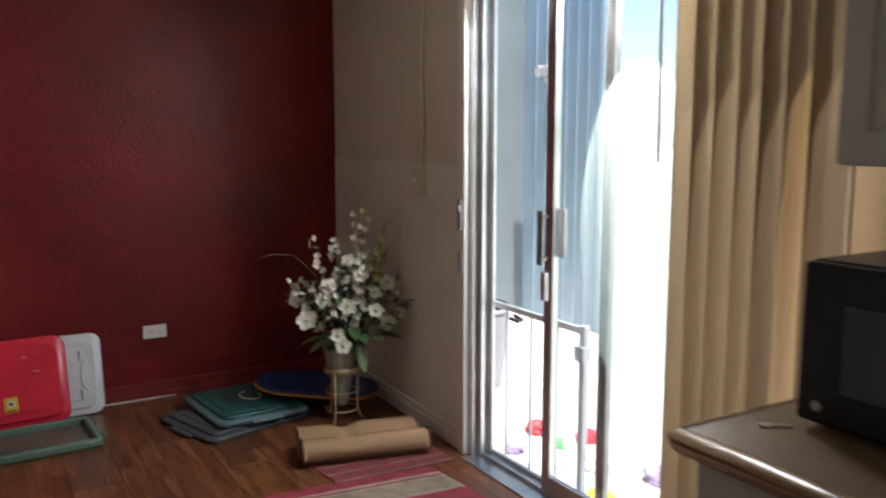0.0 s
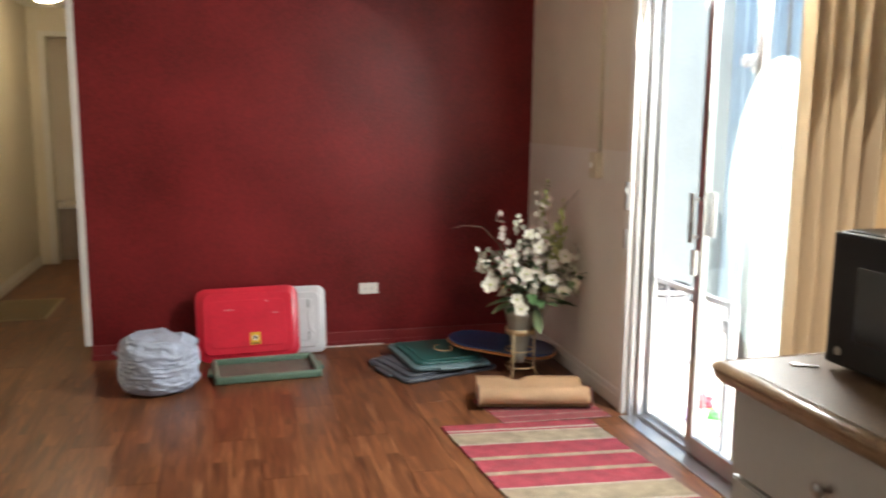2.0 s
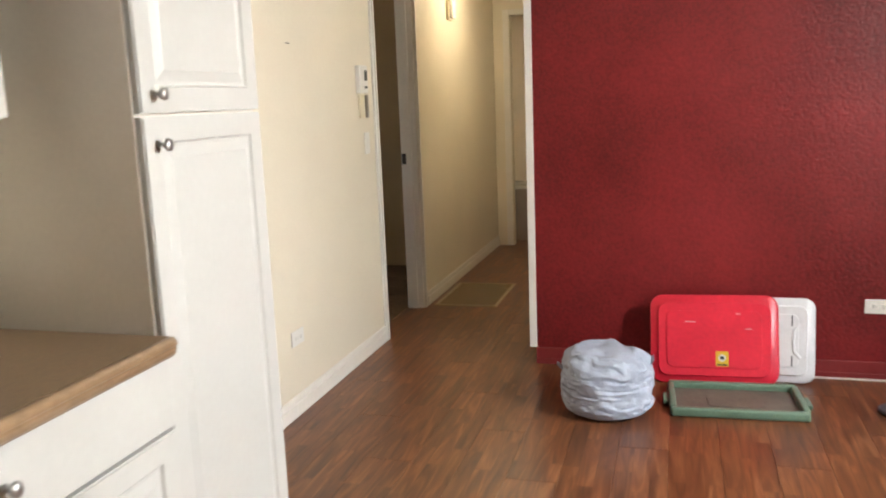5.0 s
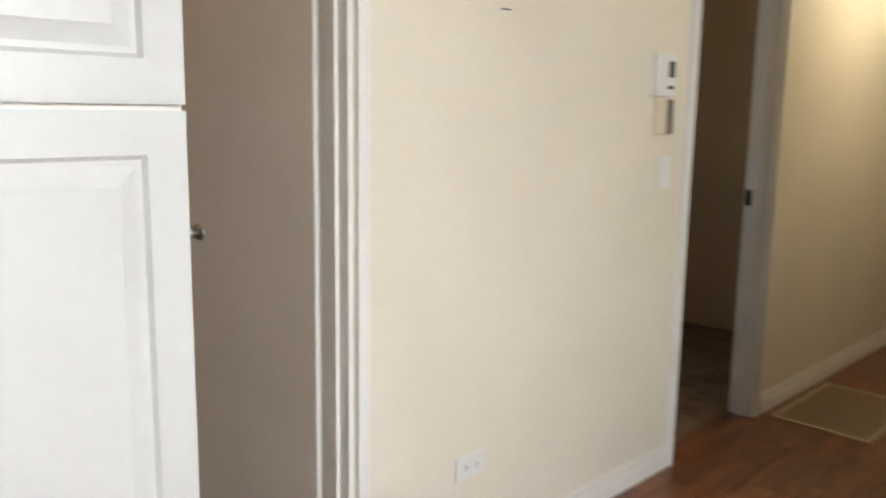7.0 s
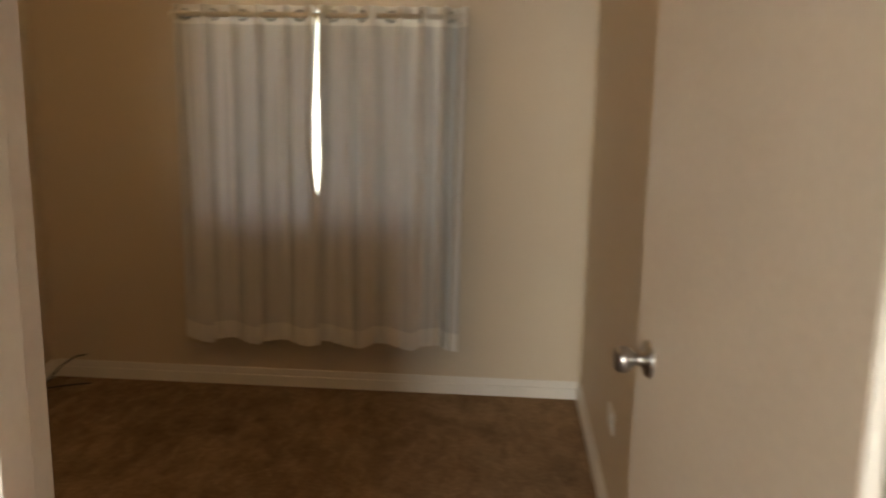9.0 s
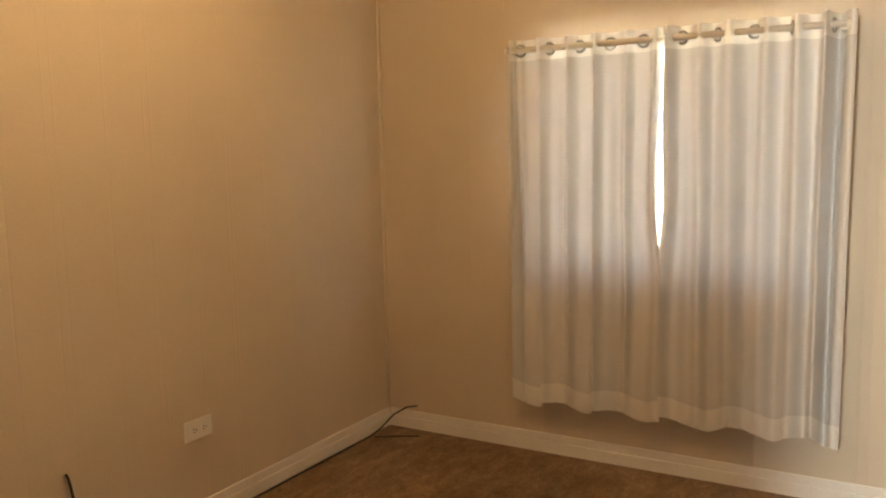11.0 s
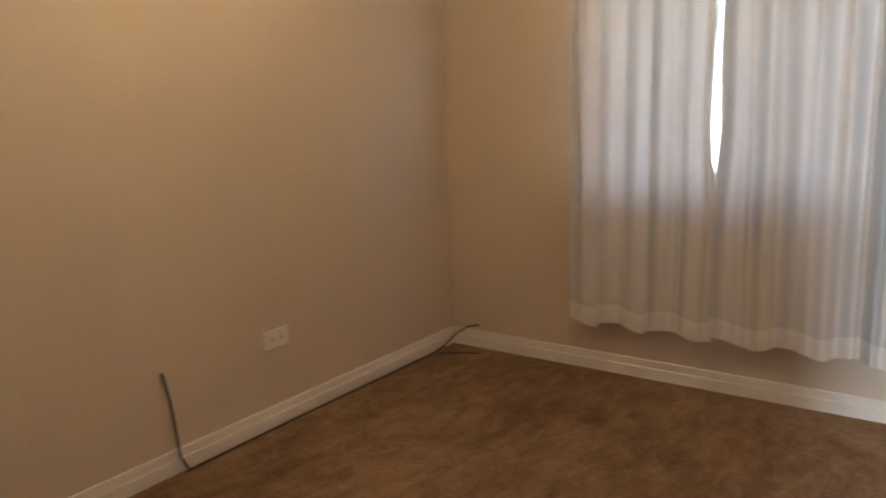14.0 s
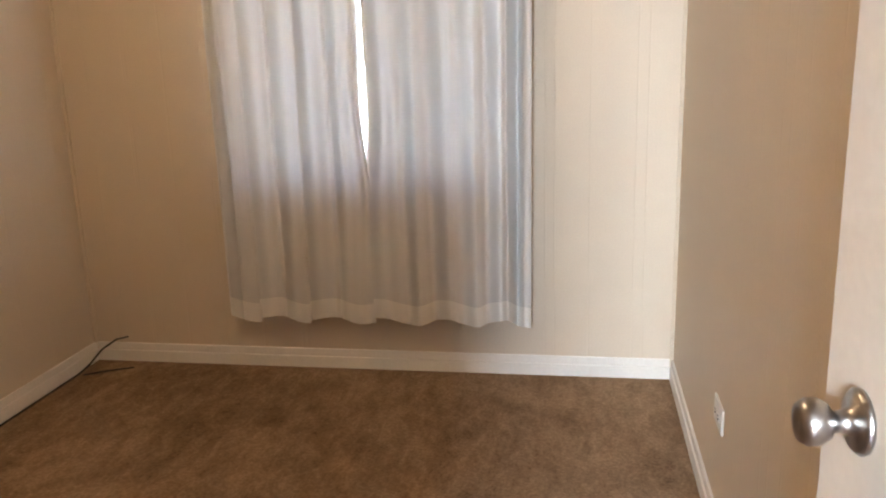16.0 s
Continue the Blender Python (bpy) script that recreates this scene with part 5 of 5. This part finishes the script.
for k in range(22):
    a = radians(-170 + k * 16 + rf.uniform(-5, 5))
    c = Vector((0.10 * math.cos(a), 0.09 * math.sin(a), rf.uniform(0.02, 0.16)))
    bm = bmesh.new()
    leaf_blade(bm, c, Vector((math.cos(a), math.sin(a), rf.uniform(-0.3, 0.35))), rf.uniform(0.10, 0.15), rf.uniform(0.022, 0.034), rf.uniform(0.0, 0.04))
    part("large_leaf", bm, M["leaflight" if k % 3 == 0 else "leafmid"], t)
part("hanging_leaf", (lambda b: (leaf_blade(b, Vector((0.0, -0.085, 0.03)), Vector((0.05, -0.5, -1)), 0.13, 0.028, 0.0), b)[1])(bmesh.new()), M["leaflight"], t, "long pale hanging leaf")

# ---- rolled mat, small mat and striped rug
t = thing("rolled_mat", 1.935, 3.215, 0.0045, "tan mat loosely rolled up on the striped mat", "rolled mat")
t.rotation_euler = (0, 0, radians(-14))
bm = bmesh.new()
prof = []
for i in range(34):
    a = radians(-90 + i * 16)
    r = 0.054 - 0.0005 * i
    prof.append((-0.055 + r * math.cos(a) * 1.1, 0.054 + r * math.sin(a) * (0.98 if i < 20 else 0.8)))
flap = [(-0.055 + 0.03, 0.004), (0.03, 0.004), (0.10, 0.012), (0.145, 0.055), (0.13, 0.100), (0.07, 0.104), (0.0, 0.088)]
rows = []
NX = 24
for k in range(NX + 1):
    x = -0.27 + 0.54 * k / NX
    dent = 0.010 * math.exp(-((x + 0.06) / 0.05) ** 2)
    rows.append([bm.verts.new((x, p[0] + 0.004 * math.sin(x * 9), p[1] - (dent if p[1] > 0.07 else 0))) for p in prof])
for a, b in zip(rows, rows[1:]):
    for i in range(len(prof) - 1):
        bm.faces.new((a[i], a[i + 1], b[i + 1], b[i]))
bmesh.ops.solidify(bm, geom=bm.faces[:], thickness=0.003)
part("roll", bm, M["pad"], t, "", True)
bm = bmesh.new()
rows = []
for k in range(NX + 1):
    x = -0.275 + 0.52 * k / NX
    dent = 0.022 * math.exp(-((x + 0.07) / 0.045) ** 2)
    rows.append([bm.verts.new((x, p[0] + 0.004 * math.sin(x * 8 + 1), p[1] - (dent if p[1] > 0.06 else 0))) for p in flap])
for a, b in zip(rows, rows[1:]):
    for i in range(len(flap) - 1):
        bm.faces.new((a[i], a[i + 1], b[i + 1], b[i]))
bmesh.ops.solidify(bm, geom=bm.faces[:], thickness=0.003)
part("fold", bm, M["pad"], t, "", True)
for sx in (-0.274, 0.272):
    part("end_edge", tube(bmesh.new(), [(sx, -0.055 + 0.054 * math.cos(q * math.pi / 10), 0.0565 + 0.052 * math.sin(q * math.pi / 10)) for q in range(-6, 15)], 0.0035, 6), M["padedge"], t, "dark bound end")


def striped(name, corners, bands, thick, label):
    """A woven rug between four corners, each stripe its own band across it."""
    a, b, c, d = [Vector((*p, 0)) for p in corners]
    t = thing(name, a.x, a.y, 0.0005, label, "rug")
    tot = sum(w for w, _ in bands)
    s0 = 0.0
    rn = random.Random(5)
    for w, mt in bands:
        s1 = s0 + w / tot
        bm = bmesh.new()
        n, m2 = 26, max(1, int(w / tot * 60))
        g = []
        for j in range(m2 + 1):
            u = s0 + (s1 - s0) * j / m2
            row = []
            for i in range(n + 1):
                v = i / n
                p = (a.lerp(b, v)).lerp(d.lerp(c, v), u) - a
                wob = 0.004 * noise.noise(Vector((v * 7, u * 7, 3)))
                row.append(bm.verts.new((p.x + (wob if 0 < i < n else 0.004 * rn.uniform(-1, 1)), p.y + wob * 0.4, thick + 0.0018 * noise.noise(Vector((v * 30, u * 40, 1))))))
            g.append(row)
        for p, q in zip(g, g[1:]):
            for i in range(n):
                bm.faces.new((p[i], p[i + 1], q[i + 1], q[i]))
        r = bmesh.ops.extrude_face_region(bm, geom=bm.faces[:])
        for v in [e for e in r["geom"] if isinstance(e, bmesh.types.BMVert)]:
            v.co.z = 0.0
        part("stripe", bm, M[mt], t)
        s0 = s1
    return t


R, T, P = "rugred", "rugtan", "rugpale"
striped("striped_rug", ((1.413, 3.007), (2.108, 2.937), (2.198, 1.777), (1.508, 1.847)),
        [(5.5, R), (1.2, P), (1.4, R), (0.8, P), (9.5, T), (0.8, P), (10.5, R), (2.4, T), (9.5, R), (2.4, T), (9.5, R), (0.8, P), (11, T), (1.5, P), (2, R), (1, P), (3, R), (8, T), (3, P), (8, R)], 0.009,
        "red, tan and cream striped woven rug by the sliding door")
bands = []
for i in range(13):
    bands += [(1.0, "rugred"), (0.5, "padedge"), (0.35, "rugpale" if i % 3 == 0 else "rugred"), (0.5, "padedge")]
o = striped("small_mat", ((1.66, 3.33), (2.21, 3.27), (2.24, 2.955), (1.71, 2.985)), bands, 0.004, "dark red finely striped mat under the tan roll")

# ---- patio outside
structure("ground", boxes((2.42, -60, -0.3, 120, 60, -0.2), (-120, -60, -0.3, 2.4, 60, -0.2)), M["ground"], "sunlit dry ground around the house", "ground")
structure("pavement_patio", boxes((XR + 0.13, 0.2, -0.199, 6.2, 5.8, -0.13), bevel=0.004), M["concrete"], "pale sunlit concrete patio", "pavement")
# this side of the siding takes the darkened copy in place of real shade
structure("wall_patio_north", boxes((XR + 0.1, 5.75, -0.199, 4.75, 5.85, 2.6)), M["sidingshade"], "grey-blue siding wall beside the patio, shade put into its colour", "wall")
structure("wall_patio_east", boxes((4.62, 4.78, -0.129, 4.72, 5.749, 2.6)), M["siding"], "light blue painted siding wall", "wall")
for i in range(7):
    structure("trim_batten", boxes((4.612, 4.80 + i * 0.13, -0.128, 4.6195, 4.808 + i * 0.13, 2.6)), M["siding"], "thin batten on the blue siding", "trim")
# unseen slab; its long eave on the bedroom side blocks sun from the window
structure("roof_house", boxes((XW - 1.1, YS - 0.6, CEIL + 0.11, XR + 0.12, 9.0, CEIL + 0.2)), M["white"], "unseen flat roof added to keep sun off the bedroom window", "roof")

t = thing("security_light", 4.61, 5.35, 1.88, "dark twin-head security light on the blue siding", "security light")
part("mount", turned(lathe([(0.055, 0), (0.055, 0.02), (0.03, 0.035)], 18), Matrix.Rotation(radians(-90), 4, "Y")), M["bin"], t)
for dy in (-0.045, 0.045):
    h = part("head", turned(lathe([(0.03, 0.03), (0.045, 0.06), (0.05, 0.12), (0.046, 0.125)], 18), Matrix.Translation((0, dy, 0.0)) @ Matrix.Rotation(radians(-100), 4, "Y")), M["bin"], t)
    part("lens", turned(lathe([(0.038, 0.1255), (0.036, 0.129)], 18), Matrix.Translation((0, dy, 0.0)) @ Matrix.Rotation(radians(-100), 4, "Y")), M["plate"], h, "pale round lens")
part("sensor", turned(lathe([(0.025, 0.03), (0.03, 0.06), (0.02, 0.08)], 16), Matrix.Translation((0, 0, -0.06)) @ Matrix.Rotation(radians(-110), 4, "Y")), M["plate"], t)

GX = 2.475
t = thing("baby_gate", GX, 2.5, -0.13, "white metal safety gate across the door opening", "safety gate")
G0, G1 = 0.592, -0.105
part("post", boxes((-0.014, G0 - 0.03, 0.0005, 0.014, G0, 0.80), bevel=0.004), M["gate"], t)
part("post", boxes((-0.014, G1, 0.0005, 0.014, G1 + 0.03, 0.80), bevel=0.004), M["gate"], t)
part("top_rail", boxes((-0.010, G1 + 0.031, 0.765, 0.010, G0 - 0.031, 0.79), bevel=0.003), M["gate"], t)
part("bottom_rail", boxes((-0.010, G1 + 0.031, 0.075, 0.010, G0 - 0.031, 0.098), bevel=0.003), M["gate"], t)
for i in range(3):
    y = G0 - 0.178 - i * 0.172
    part("bar", tube(bmesh.new(), [(0, y, 0.0985), (0, y, 0.7645)], 0.007, 8), M["gate"], t, "", True)
part("latch", boxes((-0.022, G1 - 0.005, 0.66, 0.022, G1 + 0.05, 0.72), bevel=0.005), M["gate"], t)

t = thing("bin", 3.15, 4.16, -0.13, "grey plastic bin with a black lining and side handle", "bin")
part("tub", lathe([(0.13, 0.0005), (0.14, 0.02), (0.18, 0.46), (0.19, 0.47), (0.19, 0.49), (0.175, 0.49), (0.165, 0.40)], 28), M["bin"], t, "", True)
part("liner", lathe([(0.15, 0.42), (0.172, 0.50), (0.182, 0.495), (0.18, 0.45)], 28), M["black"], t, "black bag lining", True)
part("handle", tube(bmesh.new(), [(0.10, -0.17, 0.43), (0.12, -0.23, 0.42), (0.16, -0.21, 0.42), (0.17, -0.12, 0.43)], 0.012, 8), M["black"], t)
rt = random.Random(3)
for i, (x, y, mt, lab) in enumerate(((2.72, 3.18, "toypurple", "pale lilac crumpled toy packaging"), (2.86, 3.05, "toygreen", "bright green plastic toy piece"), (2.95, 3.32, "toyred", "small red cardboard toy box"),
                                     (2.70, 2.55, "toyyellow", "yellow plastic toy piece"), (2.90, 2.80, "plate", "white crumpled paper on concrete"), (2.78, 2.95, "plate", "white plastic bag scrap"),
                                     (3.10, 3.10, "toyred", "small red toy piece"), (3.05, 2.55, "toypurple", "lilac plastic toy piece"))):
    t = thing("toy", x, y, -0.129, lab, "toy", "clutter on the patio")
    t.rotation_euler = (0, 0, rt.uniform(0, 3))
    bm = bmesh.new()
    bmesh.ops.create_icosphere(bm, subdivisions=3, radius=1)
    s3 = (rt.uniform(0.05, 0.08), rt.uniform(0.04, 0.06), rt.uniform(0.025, 0.05))
    for v in bm.verts:
        k = 1 + 0.45 * noise.noise(v.co * 1.7 + Vector((i * 3, 0, 0)))
        v.co = (v.co.x * s3[0] * k, v.co.y * s3[1] * k, max(0.0, v.co.z * s3[2] * k + s3[2] * 0.7))
    part("shell", bm, M[mt], t)

# ---- laminate planks
PW, PL = 0.192, 1.22
plank = {}


def plank_mesh(w, l):
    key = (round(w, 3), round(l, 3))
    if key not in plank:
        bm = bmesh.new()
        v, fs = bm_box(bm, 0, 0, -0.0118, w, l, 0)
        bmesh.ops.bevel(bm, geom=[e for e in bm.edges if all(q.co.z > -0.001 for q in e.verts)], offset=0.0008, segments=1, affect="EDGES")
        bmesh.ops.recalc_face_normals(bm, faces=bm.faces[:])
        me = bpy.data.meshes.new("plank")
        bm.to_mesh(me)
        bm.free()
        me.materials.append(M["plank"])
        plank[key] = me
    return plank[key]


floor = thing("floor", 0, 0, 0, "glossy reddish-brown wood laminate plank floor", "floor", kind="structure")
row = 0
x = XB - 0.109
while x < XR - 0.01:
    xe = min(x + PW, XR - 0.001)
    y = YS - (row * 0.43) % PL
    while y < 8.6:
        ya, yb = max(y, YS), min(y + PL, 8.6)
        # the hall is narrower than the kitchen
        if yb > YR + 0.1 and x > HX + 0.1:
            yb = min(yb, YR + 0.1)
        if yb - ya > 0.02:
            ob = new("plank", plank_mesh(xe - x - 0.0006, yb - ya - 0.0006))
            ob.location = (x, ya, 0)
            ob.parent = floor
        y += PL
    x = xe
    row += 1
